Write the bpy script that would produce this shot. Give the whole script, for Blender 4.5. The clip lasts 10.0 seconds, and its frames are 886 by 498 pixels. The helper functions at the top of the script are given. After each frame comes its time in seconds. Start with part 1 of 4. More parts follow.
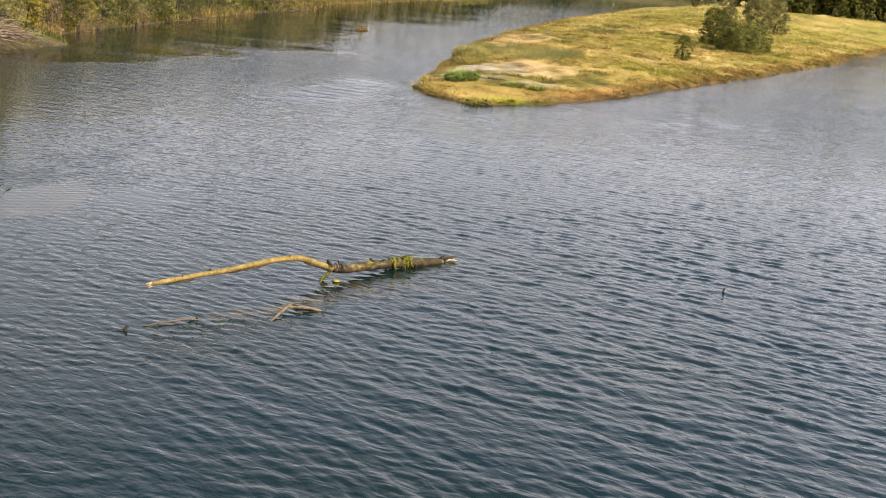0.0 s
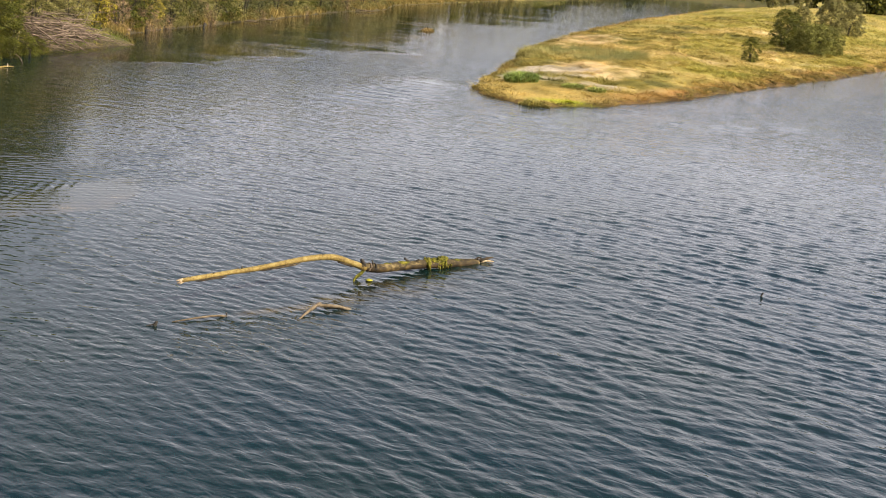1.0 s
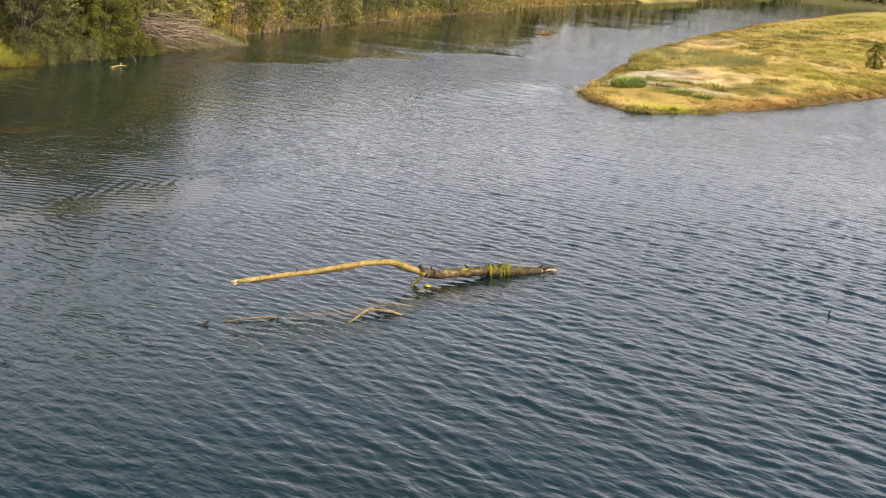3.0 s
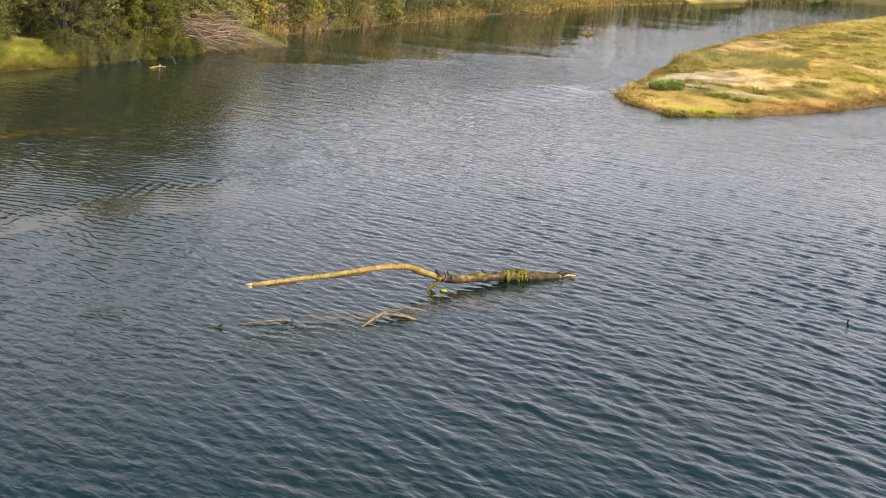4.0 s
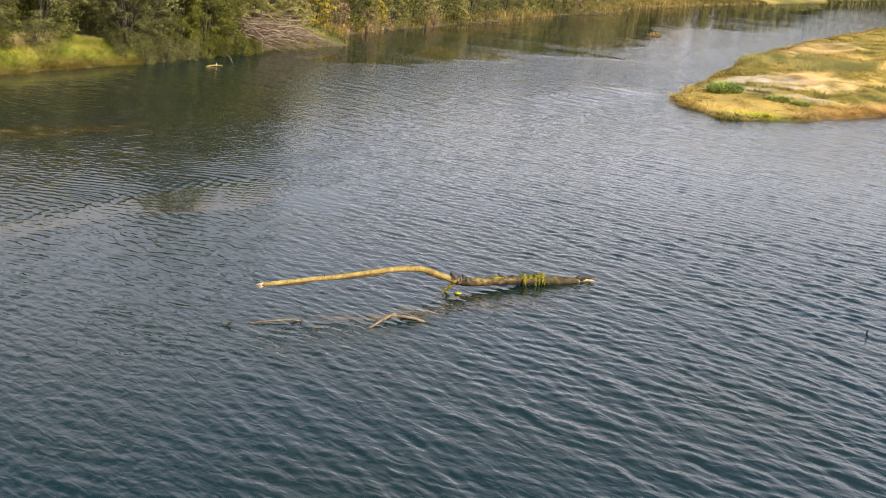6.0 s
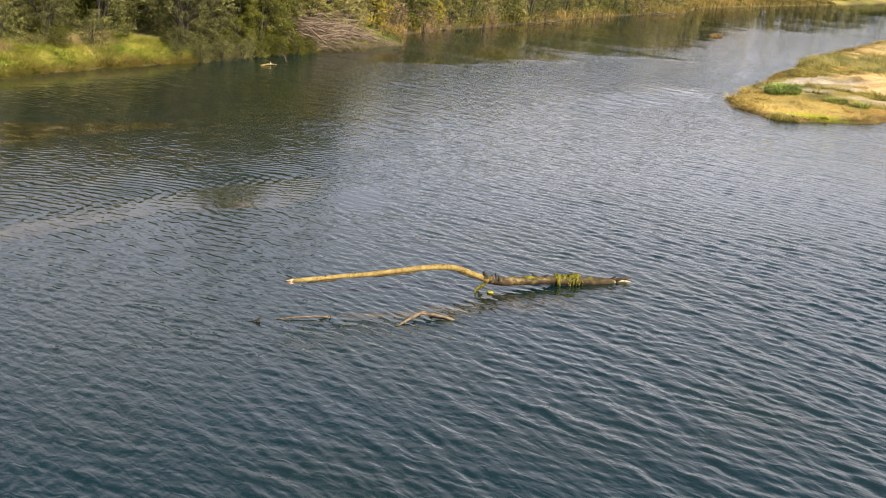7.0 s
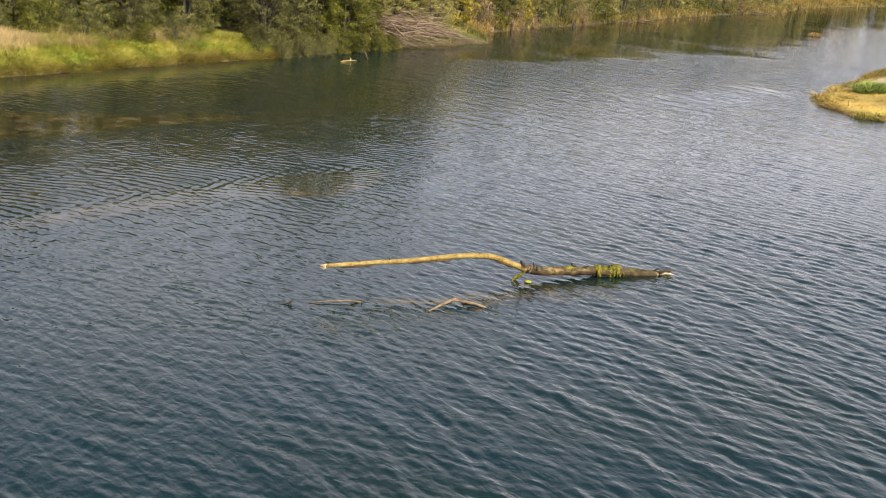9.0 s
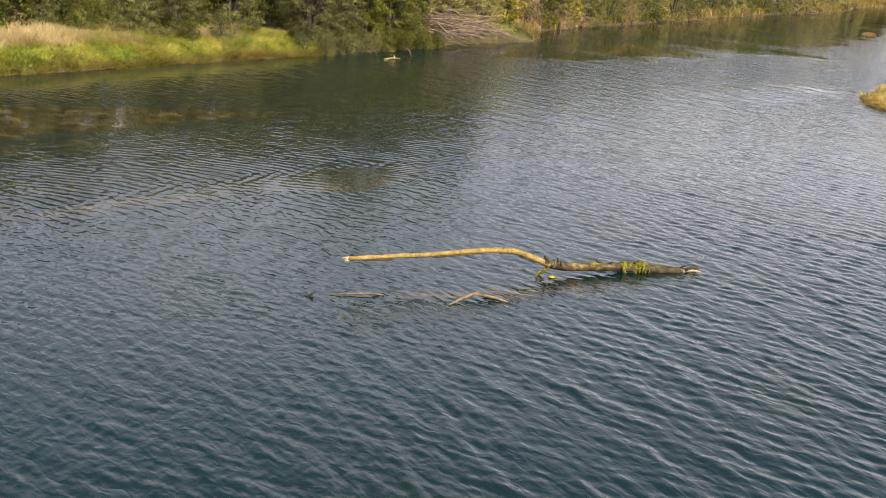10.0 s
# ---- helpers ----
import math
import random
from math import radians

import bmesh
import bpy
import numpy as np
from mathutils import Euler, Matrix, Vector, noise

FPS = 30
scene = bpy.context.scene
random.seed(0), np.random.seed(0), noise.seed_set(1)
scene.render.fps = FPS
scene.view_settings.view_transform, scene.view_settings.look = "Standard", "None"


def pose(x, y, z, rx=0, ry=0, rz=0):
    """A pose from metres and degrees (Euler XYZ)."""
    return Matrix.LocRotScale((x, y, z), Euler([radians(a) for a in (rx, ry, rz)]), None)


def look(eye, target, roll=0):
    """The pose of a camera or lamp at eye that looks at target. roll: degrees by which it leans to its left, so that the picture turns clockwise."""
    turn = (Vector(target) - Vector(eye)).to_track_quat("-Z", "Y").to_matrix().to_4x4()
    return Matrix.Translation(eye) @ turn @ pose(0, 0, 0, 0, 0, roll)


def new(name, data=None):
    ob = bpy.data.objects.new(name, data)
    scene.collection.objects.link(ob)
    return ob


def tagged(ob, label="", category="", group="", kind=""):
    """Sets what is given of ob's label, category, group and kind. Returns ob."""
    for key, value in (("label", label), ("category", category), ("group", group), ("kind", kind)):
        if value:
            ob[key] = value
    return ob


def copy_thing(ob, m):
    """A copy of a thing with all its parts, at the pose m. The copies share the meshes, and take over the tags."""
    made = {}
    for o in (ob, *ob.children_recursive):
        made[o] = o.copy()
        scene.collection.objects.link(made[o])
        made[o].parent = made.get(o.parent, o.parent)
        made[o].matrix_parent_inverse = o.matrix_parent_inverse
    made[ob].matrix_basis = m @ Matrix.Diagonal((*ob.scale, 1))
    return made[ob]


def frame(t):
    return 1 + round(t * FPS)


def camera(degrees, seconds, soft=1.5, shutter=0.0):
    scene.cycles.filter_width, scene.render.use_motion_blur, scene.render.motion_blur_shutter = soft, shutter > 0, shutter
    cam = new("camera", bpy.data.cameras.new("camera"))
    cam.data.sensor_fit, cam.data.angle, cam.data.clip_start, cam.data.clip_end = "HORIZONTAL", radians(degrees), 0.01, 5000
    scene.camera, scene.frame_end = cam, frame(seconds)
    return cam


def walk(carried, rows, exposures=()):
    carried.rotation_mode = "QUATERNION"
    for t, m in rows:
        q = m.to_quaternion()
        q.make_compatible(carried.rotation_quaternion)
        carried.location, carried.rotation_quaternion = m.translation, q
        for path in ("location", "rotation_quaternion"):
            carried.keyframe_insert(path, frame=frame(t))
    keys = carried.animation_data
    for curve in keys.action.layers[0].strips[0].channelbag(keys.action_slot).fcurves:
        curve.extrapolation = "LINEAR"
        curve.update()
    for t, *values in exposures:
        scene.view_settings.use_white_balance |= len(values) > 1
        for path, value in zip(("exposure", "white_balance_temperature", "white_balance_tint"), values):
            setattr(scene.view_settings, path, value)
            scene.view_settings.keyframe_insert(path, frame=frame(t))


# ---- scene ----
cam = camera(38.2, 10.0, soft=1.0)
PATH = [
    (0, (0.03, -1.28, 9.964), (-0.106, 0.666, 9.525), 5.6),
    (0.5, (0.656, -1.307, 10.061), (0.464, 0.634, 9.617), 5.6),
    (1, (1.258, -1.306, 10.123), (1.01, 0.627, 9.674), 5.6),
    (1.5, (1.857, -1.301, 10.244), (1.554, 0.623, 9.79), 5.7),
    (2, (2.388, -1.216, 10.35), (2.035, 0.698, 9.891), 5.7),
    (2.5, (2.904, -1.155, 10.476), (2.505, 0.749, 10.013), 5.7),
    (3, (3.402, -1.122, 10.619), (2.959, 0.771, 10.151), 5.8),
    (4.5, (4.88, -1.095, 11.159), (4.34, 0.769, 10.678), 5.9),
    (5, (5.374, -1.045, 11.282), (4.812, 0.813, 10.798), 6.0),
    (5.5, (5.866, -0.94, 11.371), (5.276, 0.908, 10.883), 6.0),
    (7, (7.307, -0.447, 11.48), (6.585, 1.349, 10.978), 5.9),
    (7.5, (7.814, -0.242, 11.447), (7.045, 1.534, 10.941), 5.8),
    (8, (8.36, -0.112, 11.433), (7.551, 1.645, 10.923), 5.7),
    (8.5, (8.914, 0.027, 11.39), (8.073, 1.769, 10.878), 5.6),
    (9, (9.46, 0.13, 11.354), (8.589, 1.855, 10.839), 5.5),
    (9.5, (9.946, 0.245, 11.335), (9.042, 1.952, 10.816), 5.5),
    (10, (10.447, 0.429, 11.32), (9.501, 2.112, 10.797), 5.4),
]
EXPOSURES = [(0, 0.87), (2, 0.94), (4.5, 1.01), (10, 1.06)]  # the clip brightens a little on the way
walk(cam, [(t, look(eye, target, roll)) for t, eye, target, roll in PATH], EXPOSURES)

# ---- light ----
SUN = Vector((0.74, -0.28, 0.62)).normalized()
sun_data = bpy.data.lights.new("sun", "SUN")
sun_data.energy, sun_data.angle, sun_data.color = 5.0, radians(1.0), (1.0, 0.93, 0.80)
sun = new("sun", sun_data)
sun.matrix_world = look(SUN * 300, (0, 0, 0))

world = bpy.data.worlds.new("sky")
scene.world = world
world.use_nodes = True
wn, wl = world.node_tree.nodes, world.node_tree.links
sky = wn.new("ShaderNodeTexSky")
sky.sky_type, sky.sun_disc = "NISHITA", False
sky.sun_elevation, sky.sun_rotation = math.asin(SUN.z), math.atan2(SUN.x, SUN.y)
sky.air_density, sky.dust_density, sky.ozone_density = 1.0, 2.5, 1.5
back = wn["Background"]
back.inputs["Strength"].default_value = 0.082
# thin high cloud all over the sky
wtc, wmap, wnoise, wramp, wmix = (wn.new("ShaderNode" + k) for k in ("TexCoord", "Mapping", "TexNoise", "ValToRGB", "MixRGB"))
wmap.inputs["Scale"].default_value = (2.0, 2.0, 5.0)
wnoise.inputs["Scale"].default_value, wnoise.inputs["Detail"].default_value = 1.3, 5
wramp.color_ramp.elements[0].position, wramp.color_ramp.elements[1].position = 0.35, 0.72
wramp.color_ramp.elements[0].color, wramp.color_ramp.elements[1].color = (0.50, 0.50, 0.50, 1), (0.85, 0.85, 0.85, 1)
wmix.inputs[2].default_value = (10.75, 10.1, 10.75, 1)
wl.new(wtc.outputs["Generated"], wmap.inputs["Vector"])
wl.new(wmap.outputs[0], wnoise.inputs["Vector"])
wl.new(wnoise.outputs["Fac"], wramp.inputs["Fac"])
wsep, whaze, wmul = (wn.new("ShaderNode" + k) for k in ("SeparateXYZ", "MapRange", "Math"))
whaze.inputs["From Max"].default_value, whaze.inputs["To Min"].default_value, whaze.inputs["To Max"].default_value = 0.55, 1.45, 0.10
wmul.operation = "MULTIPLY"
wl.new(wtc.outputs["Generated"], wsep.inputs[0])
wl.new(wsep.outputs["Z"], whaze.inputs["Value"])
wl.new(wramp.outputs["Color"], wmul.inputs[0])
wl.new(whaze.outputs[0], wmul.inputs[1])
wl.new(wmul.outputs[0], wmix.inputs[0])
wl.new(sky.outputs[0], wmix.inputs[1])
# the thin cloud is brighter on the sun's side
wdot, waur, wgl = wn.new("ShaderNodeVectorMath"), wn.new("ShaderNodeMapRange"), wn.new("ShaderNodeVectorMath")
wdot.operation, wgl.operation, waur.interpolation_type = "DOT_PRODUCT", "SCALE", "SMOOTHSTEP"
wdot.inputs[1].default_value = SUN
waur.inputs["From Min"].default_value, waur.inputs["From Max"].default_value = -0.28, 0.45
waur.inputs["To Min"].default_value, waur.inputs["To Max"].default_value = 0.92, 1.6
wl.new(wtc.outputs["Generated"], wdot.inputs[0])
wl.new(wdot.outputs["Value"], waur.inputs["Value"])
wl.new(wmix.outputs[0], wgl.inputs[0])
wl.new(waur.outputs[0], wgl.inputs["Scale"])
wl.new(wgl.outputs[0], back.inputs["Color"])

# ---- numbers ----
rng = np.random.default_rng(7)


def lattice(ix, iy, seed):
    n = (ix.astype(np.int64) * 374761393 + iy.astype(np.int64) * 668265263 + seed * 2147483647) & 0xFFFFFFFF
    n = ((n ^ (n >> 13)) * 1274126177) & 0xFFFFFFFF
    return ((n ^ (n >> 16)) & 0xFFFF) / 65535.0


def value_noise(x, y, size, seed=0, octaves=3):
    """Smooth noise from 0 to 1 over the plan, with lumps about size metres across."""
    x, y = np.asarray(x, float) / size, np.asarray(y, float) / size
    total, weight, amount = 0.0, 0.0, 1.0
    for o in range(octaves):
        ix, iy = np.floor(x), np.floor(y)
        fx, fy = x - ix, y - iy
        fx, fy = fx * fx * (3 - 2 * fx), fy * fy * (3 - 2 * fy)
        a, b = lattice(ix, iy, seed + o), lattice(ix + 1, iy, seed + o)
        c, d = lattice(ix, iy + 1, seed + o), lattice(ix + 1, iy + 1, seed + o)
        total = total + amount * ((a * (1 - fx) + b * fx) * (1 - fy) + (c * (1 - fx) + d * fx) * fy)
        weight += amount
        x, y, amount = x * 2.03 + 11.7, y * 2.03 + 5.3, amount * 0.5
    return total / weight


def patchy(x, y, size, seed, gain=2.2):
    """Noise with stronger contrast."""
    return np.clip((value_noise(x, y, size, seed) - 0.5) * gain + 0.5, 0, 1)


def smooth(a, b, x):
    u = np.clip((np.asarray(x, float) - a) / (b - a), 0, 1)
    return u * u * (3 - 2 * u)


# shorelines of the river, as x over y
LEFT_Y = [-400, -60, 48, 58, 63, 69, 73, 80, 86, 92, 98, 102, 104, 107, 113, 119, 125, 139, 159, 185, 198, 208, 213, 231, 259, 303, 361, 446, 565, 600, 3000]
LEFT_X = [-60, -46, -44.7, -44.4, -43.8, -43.4, -42.8, -42.9, -42.4, -42.3, -41.6, -40.6, -40.4, -42.4, -44.6, -45.2, -44.7, -44.2, -43.4, -42.7, -41.5, -39.6, -39.8, -42, -38.6, -33, -25, -13.8, 3.7, 220, 1400]
FRONT_Y = [91.2, 92.2, 96, 100, 104, 109, 116, 123, 127, 134, 138, 145, 155, 172, 191, 204, 228, 253, 273, 330, 400, 3000]
FRONT_X = [-5.2, -3.4, -0.3, 1.4, 3.7, 6.3, 9.1, 11.7, 13.2, 15.8, 18.2, 20.5, 25.2, 31.5, 38.8, 44, 51, 61.5, 68.3, 90, 125, 1300]
BACK_Y = [91.2, 92.8, 94.5, 97, 100, 106, 117, 138, 163, 182, 214, 260, 300, 350, 430, 520, 900, 3000]
BACK_X = [-5.4, -7.2, -8.9, -9.8, -10.4, -10.7, -10.4, -10.3, -9.7, -8.2, -5, 0, 6, 14, 25, 45, 130, 700]


def left_depth(x, y):
    """Metres inland from the left shore (minus: out on the water)."""
    wob = (value_noise(x, y, 3.0, 5) - 0.5) * 1.0
    return np.interp(y, LEFT_Y, LEFT_X) - x + wob


def spit_depth(x, y):
    """Metres inland from the shore of the grassy spit."""
    wob = (value_noise(x, y, 2.5, 9) - 0.5) * 1.2
    a = x - np.interp(y, BACK_Y, BACK_X)
    b = (np.interp(y, FRONT_Y, FRONT_X) - x) * 0.80
    return np.minimum(np.minimum(a, b), (y - 91.0) * 1.0) + wob


def right_depth(x, y):
    return np.minimum((x - (140 + 0.36 * np.maximum(y, 0))) * 0.9, 300)


def land(x, y):
    """Height of the ground over the plan."""
    x, y = np.asarray(x, float), np.asarray(y, float)
    dl, ds, dr = left_depth(x, y), spit_depth(x, y), right_depth(x, y)
    lump = value_noise(x, y, 2.2, 3)
    high_l = (0.95 - 0.4 * smooth(76, 84, y)) * (1 - np.exp(-np.maximum(dl, 0) / 1.1)) + 0.02 * np.clip(dl, 0, 90) + 0.5 * (lump - 0.4) * smooth(0, 2, dl)
    low = smooth(120, 100, y)
    high_s = (0.42 - 0.16 * low) * (1 - np.exp(-np.maximum(ds, 0) / 0.3)) + 0.055 * np.clip(ds, 0, 24) * (1 - 0.55 * low) \
        + 0.75 * (lump - 0.45) * smooth(0, 2.5, ds) * (0.5 + 0.5 * smooth(100, 125, y)) + 0.010 * np.maximum(y - 200, 0) * smooth(0, 30, ds)
    high_s = np.minimum(high_s, 4.6 + 0.0004 * y)
    high_s = high_s + (0.9 * (value_noise(x, y * 0.6, 5.5, 4) - 0.45) + 0.35 * (value_noise(x, y, 1.3, 6) - 0.5)) * smooth(1.0, 4.5, ds) * (0.35 + 0.65 * smooth(112, 130, y))
    high_r = 1.0 * (1 - np.exp(-np.maximum(dr, 0) / 2)) + 0.01 * np.maximum(dr, 0)
    d = np.maximum(np.maximum(dl, ds), dr)
    high = np.where(dl == d, high_l, np.where(ds == d, high_s, high_r))
    return np.where(d > 0, high, np.maximum(d * 0.45, -2.2))


# ---- materials ----
def material(name):
    m = bpy.data.materials.new(name)
    m.use_nodes = True
    n = m.node_tree.nodes
    return m, n, m.node_tree.links, n["Principled BSDF"]


def node(n, kind, **inputs):
    k = n.new("ShaderNode" + kind)
    for key, v in inputs.items():
        k.inputs[key.replace("_", " ")].default_value = v
    return k


def ramp(n, *stops):
    r = n.new("ShaderNodeValToRGB")
    e = r.color_ramp.elements
    while len(e) < len(stops):
        e.new(0.5)
    for k, (p, c) in zip(e, stops):
        k.position, k.color = p, (*c, 1)
    return r


def grained(name, dark, light, scale=8.0, rough=0.8, stretch=(1, 1, 1), bump=0.3, spots=None, depth=0.02):
    """A matt natural surface: two scales of noise between two colours, and relief."""
    m, n, l, p = material(name)
    tc, mp = n.new("ShaderNodeTexCoord"), node(n, "Mapping", Scale=stretch)
    n1, n2 = node(n, "TexNoise", Scale=scale, Detail=6.0), node(n, "TexNoise", Scale=scale * 0.17, Detail=3.0)
    mix = n.new("ShaderNodeMath")
    mix.operation = "MULTIPLY_ADD"
    mix.inputs[1].default_value = 0.55
    half = n.new("ShaderNodeMath")
    half.operation = "MULTIPLY"
    half.inputs[1].default_value = 0.45
    r = ramp(n, (0.38, dark), (0.62, light)) if spots is None else ramp(n, (0.38, dark), (0.52, light), (0.64, spots))
    b = node(n, "Bump", Strength=bump, Distance=depth)
    l.new(tc.outputs["Object"], mp.inputs["Vector"])
    for k in (n1, n2):
        l.new(mp.outputs[0], k.inputs["Vector"])
    l.new(n2.outputs["Fac"], half.inputs[0])
    l.new(n1.outputs["Fac"], mix.inputs[0])
    l.new(half.outputs[0], mix.inputs[2])
    l.new(mix.outputs[0], r.inputs["Fac"])
    l.new(r.outputs["Color"], p.inputs["Base Color"])
    l.new(n1.outputs["Fac"], b.inputs["Height"])
    l.new(b.outputs[0], p.inputs["Normal"])
    p.inputs["Roughness"].default_value = rough
    p.inputs["Specular IOR Level"].default_value = 0.2
    return m


def leafy(name, stops, through_light=0.10, rough=0.7):
    """Leaves: each one its own shade between the stops, some light shining through."""
    m, n, l, p = material(name)
    geo, info = n.new("ShaderNodeNewGeometry"), n.new("ShaderNodeObjectInfo")
    r = ramp(n, *stops)
    hue = node(n, "HueSaturation", Saturation=1.0)
    var = n.new("ShaderNodeMapRange")
    var.inputs["To Min"].default_value, var.inputs["To Max"].default_value = 0.8, 1.2
    tr, add = n.new("ShaderNodeBsdfTranslucent"), node(n, "MixShader", Fac=through_light)
    l.new(geo.outputs["Random Per Island"], r.inputs["Fac"])
    # clump-sized light and dark in the colour, imitating shaded gaps of the crown
    tc, tone = n.new("ShaderNodeTexCoord"), node(n, "TexNoise", Scale=0.9, Detail=3.0, Roughness=0.6)
    depth = n.new("ShaderNodeMapRange")
    depth.inputs["From Min"].default_value, depth.inputs["From Max"].default_value = 0.36, 0.64
    depth.inputs["To Min"].default_value, depth.inputs["To Max"].default_value = 0.62, 1.35
    times = n.new("ShaderNodeMath")
    times.operation = "MULTIPLY"
    l.new(tc.outputs["Object"], tone.inputs["Vector"])
    l.new(tone.outputs["Fac"], depth.inputs["Value"])
    l.new(info.outputs["Random"], var.inputs["Value"])
    l.new(var.outputs[0], times.inputs[0])
    l.new(depth.outputs[0], times.inputs[1])
    l.new(times.outputs[0], hue.inputs["Value"])
    l.new(r.outputs["Color"], hue.inputs["Color"])
    l.new(hue.outputs[0], p.inputs["Base Color"])
    l.new(hue.outputs[0], tr.inputs["Color"])
    l.new(p.outputs[0], add.inputs[1])
    l.new(tr.outputs[0], add.inputs[2])
    l.new(add.outputs[0], n["Material Output"].inputs["Surface"])
    p.inputs["Roughness"].default_value = 0.7
    p.inputs["Specular IOR Level"].default_value = 0.10
    return m


def tinted(name, rough=0.75, through_light=0.25, relief=0.0):
    """Grass or soil that takes its own colour from the blade, with fine variation."""
    m, n, l, p = material(name)
    at = n.new("ShaderNodeAttribute")
    at.attribute_name = "tint"
    geo = n.new("ShaderNodeNewGeometry")
    tc, noi = n.new("ShaderNodeTexCoord"), node(n, "TexNoise", Scale=3.5, Detail=6.0, Roughness=0.7)
    var = n.new("ShaderNodeMapRange")
    var.inputs["From Min"].default_value, var.inputs["From Max"].default_value = 0.3, 0.7
    var.inputs["To Min"].default_value, var.inputs["To Max"].default_value = 0.65, 1.35
    hue = n.new("ShaderNodeHueSaturation")
    l.new(tc.outputs["Object"], noi.inputs["Vector"])
    l.new(noi.outputs["Fac"], var.inputs["Value"])
    l.new(at.outputs["Color"], hue.inputs["Color"])
    l.new(var.outputs[0], hue.inputs["Value"])
    l.new(hue.outputs[0], p.inputs["Base Color"])
    p.inputs["Roughness"].default_value = rough
    p.inputs["Specular IOR Level"].default_value = 0.12
    if relief:
        b = node(n, "Bump", Strength=relief, Distance=0.15)
        l.new(noi.outputs["Fac"], b.inputs["Height"])
        l.new(b.outputs[0], p.inputs["Normal"])
    if through_light:
        tr, add = n.new("ShaderNodeBsdfTranslucent"), node(n, "MixShader", Fac=through_light)
        l.new(hue.outputs[0], tr.inputs["Color"])
        l.new(p.outputs[0], add.inputs[1])
        l.new(tr.outputs[0], add.inputs[2])
        l.new(add.outputs[0], n["Material Output"].inputs["Surface"])
    return m


def water_material():
    m, n, l, p = material("river_water")
    at = n.new("ShaderNodeAttribute")
    at.attribute_name = "river"  # red: stillness, green: weedy shoal and pale drowned wood, blue: trees' reflection painted on the bar
    sep = n.new("ShaderNodeSeparateColor")
    tc = n.new("ShaderNodeTexCoord")
    mp1, mp2, mp3 = (node(n, "Mapping", Rotation=(0, 0, radians(a)), Scale=(1.0, w, 1)) for a, w in ((WAVE_TURN + 14, 2.2), (WAVE_TURN - 14, 1.8), (WAVE_TURN + 24, 2.4)))
    for k in (mp1, mp2, mp3):
        k.vector_type = "TEXTURE"
    n3 = node(n, "TexNoise", Scale=1.35, Detail=2.0, Distortion=0.4)
    add3 = n.new("ShaderNodeMath")
    add3.operation = "MULTIPLY_ADD"
    add3.inputs[1].default_value = 1.0
    n1, n2 = node(n, "TexNoise", Scale=4.2, Detail=1.5, Roughness=0.5, Distortion=0.7), node(n, "TexNoise", Scale=8.0, Detail=1.0, Roughness=0.5)
    add = n.new("ShaderNodeMath")
    add.operation = "MULTIPLY_ADD"
    add.inputs[1].default_value = 0.30
    keep = n.new("ShaderNodeMapRange")
    keep.inputs["From Min"].default_value, keep.inputs["To Min"].default_value, keep.inputs["To Max"].default_value = -1.4, 0.42, 0.05
    b = node(n, "Bump", Distance=0.11)
    l.new(at.outputs["Color"], sep.inputs[0])
    for mp, k in ((mp1, n1), (mp2, n2), (mp3, n3)):
        l.new(tc.outputs["Object"], mp.inputs["Vector"])
        l.new(mp.outputs[0], k.inputs["Vector"])
    l.new(n2.outputs["Fac"], add.inputs[0])
    l.new(n1.outputs["Fac"], add.inputs[2])
    l.new(n3.outputs["Fac"], add3.inputs[0])
    swell = n.new("ShaderNodeMapRange")
    swell.inputs["From Min"].default_value, swell.inputs["From Max"].default_value = -1.4, 0.0
    swell.inputs["To Min"].default_value, swell.inputs["To Max"].default_value = 2.8, 0.6
    l.new(sep.outputs["Red"], swell.inputs["Value"])
    l.new(swell.outputs[0], add3.inputs[1])
    l.new(add.outputs[0], add3.inputs[2])
    l.new(sep.outputs["Red"], keep.inputs["Value"])
    l.new(keep.outputs[0], b.inputs["Strength"])
    l.new(add3.outputs[0], b.inputs["Height"])
    l.new(b.outputs[0], p.inputs["Normal"])
    big = node(n, "TexNoise", Scale=0.09, Detail=3.0)
    deep = ramp(n, (0.38, (0.0020, 0.0105, 0.0125)), (0.62, (0.004, 0.0115, 0.0085)))
    weed = node(n, "TexNoise", Scale=1.1, Detail=5.0)
    bed = ramp(n, (0.35, (0.010, 0.008, 0.002)), (0.52, (0.034, 0.026, 0.009)), (0.70, (0.10, 0.073, 0.032)))
    mix, wood = n.new("ShaderNodeMixRGB"), n.new("ShaderNodeMixRGB")
    # dark green that paints the reflected trees on the bar
    wood.inputs[2].default_value = (0.013, 0.016, 0.005, 1)
    for k in (big, weed):
        l.new(tc.outputs["Object"], k.inputs["Vector"])
    l.new(big.outputs["Fac"], deep.inputs["Fac"])
    l.new(weed.outputs["Fac"], bed.inputs["Fac"])
    l.new(sep.outputs["Green"], mix.inputs[0])
    l.new(deep.outputs["Color"], mix.inputs[1])
    l.new(bed.outputs["Color"], mix.inputs[2])
    l.new(sep.outputs["Blue"], wood.inputs[0])
    l.new(mix.outputs[0], wood.inputs[1])
    l.new(wood.outputs[0], p.inputs["Base Color"])
    chop = n.new("ShaderNodeMapRange")  # ripples too fine for the sheet
    chop.inputs["From Min"].default_value, chop.inputs["From Max"].default_value = -1.4, 0.0
    chop.inputs["To Min"].default_value, chop.inputs["To Max"].default_value = 0.14, 0.02
    l.new(sep.outputs["Red"], chop.inputs["Value"])
    l.new(chop.outputs[0], p.inputs["Roughness"])
    p.inputs["IOR"].default_value = 1.333
    return m


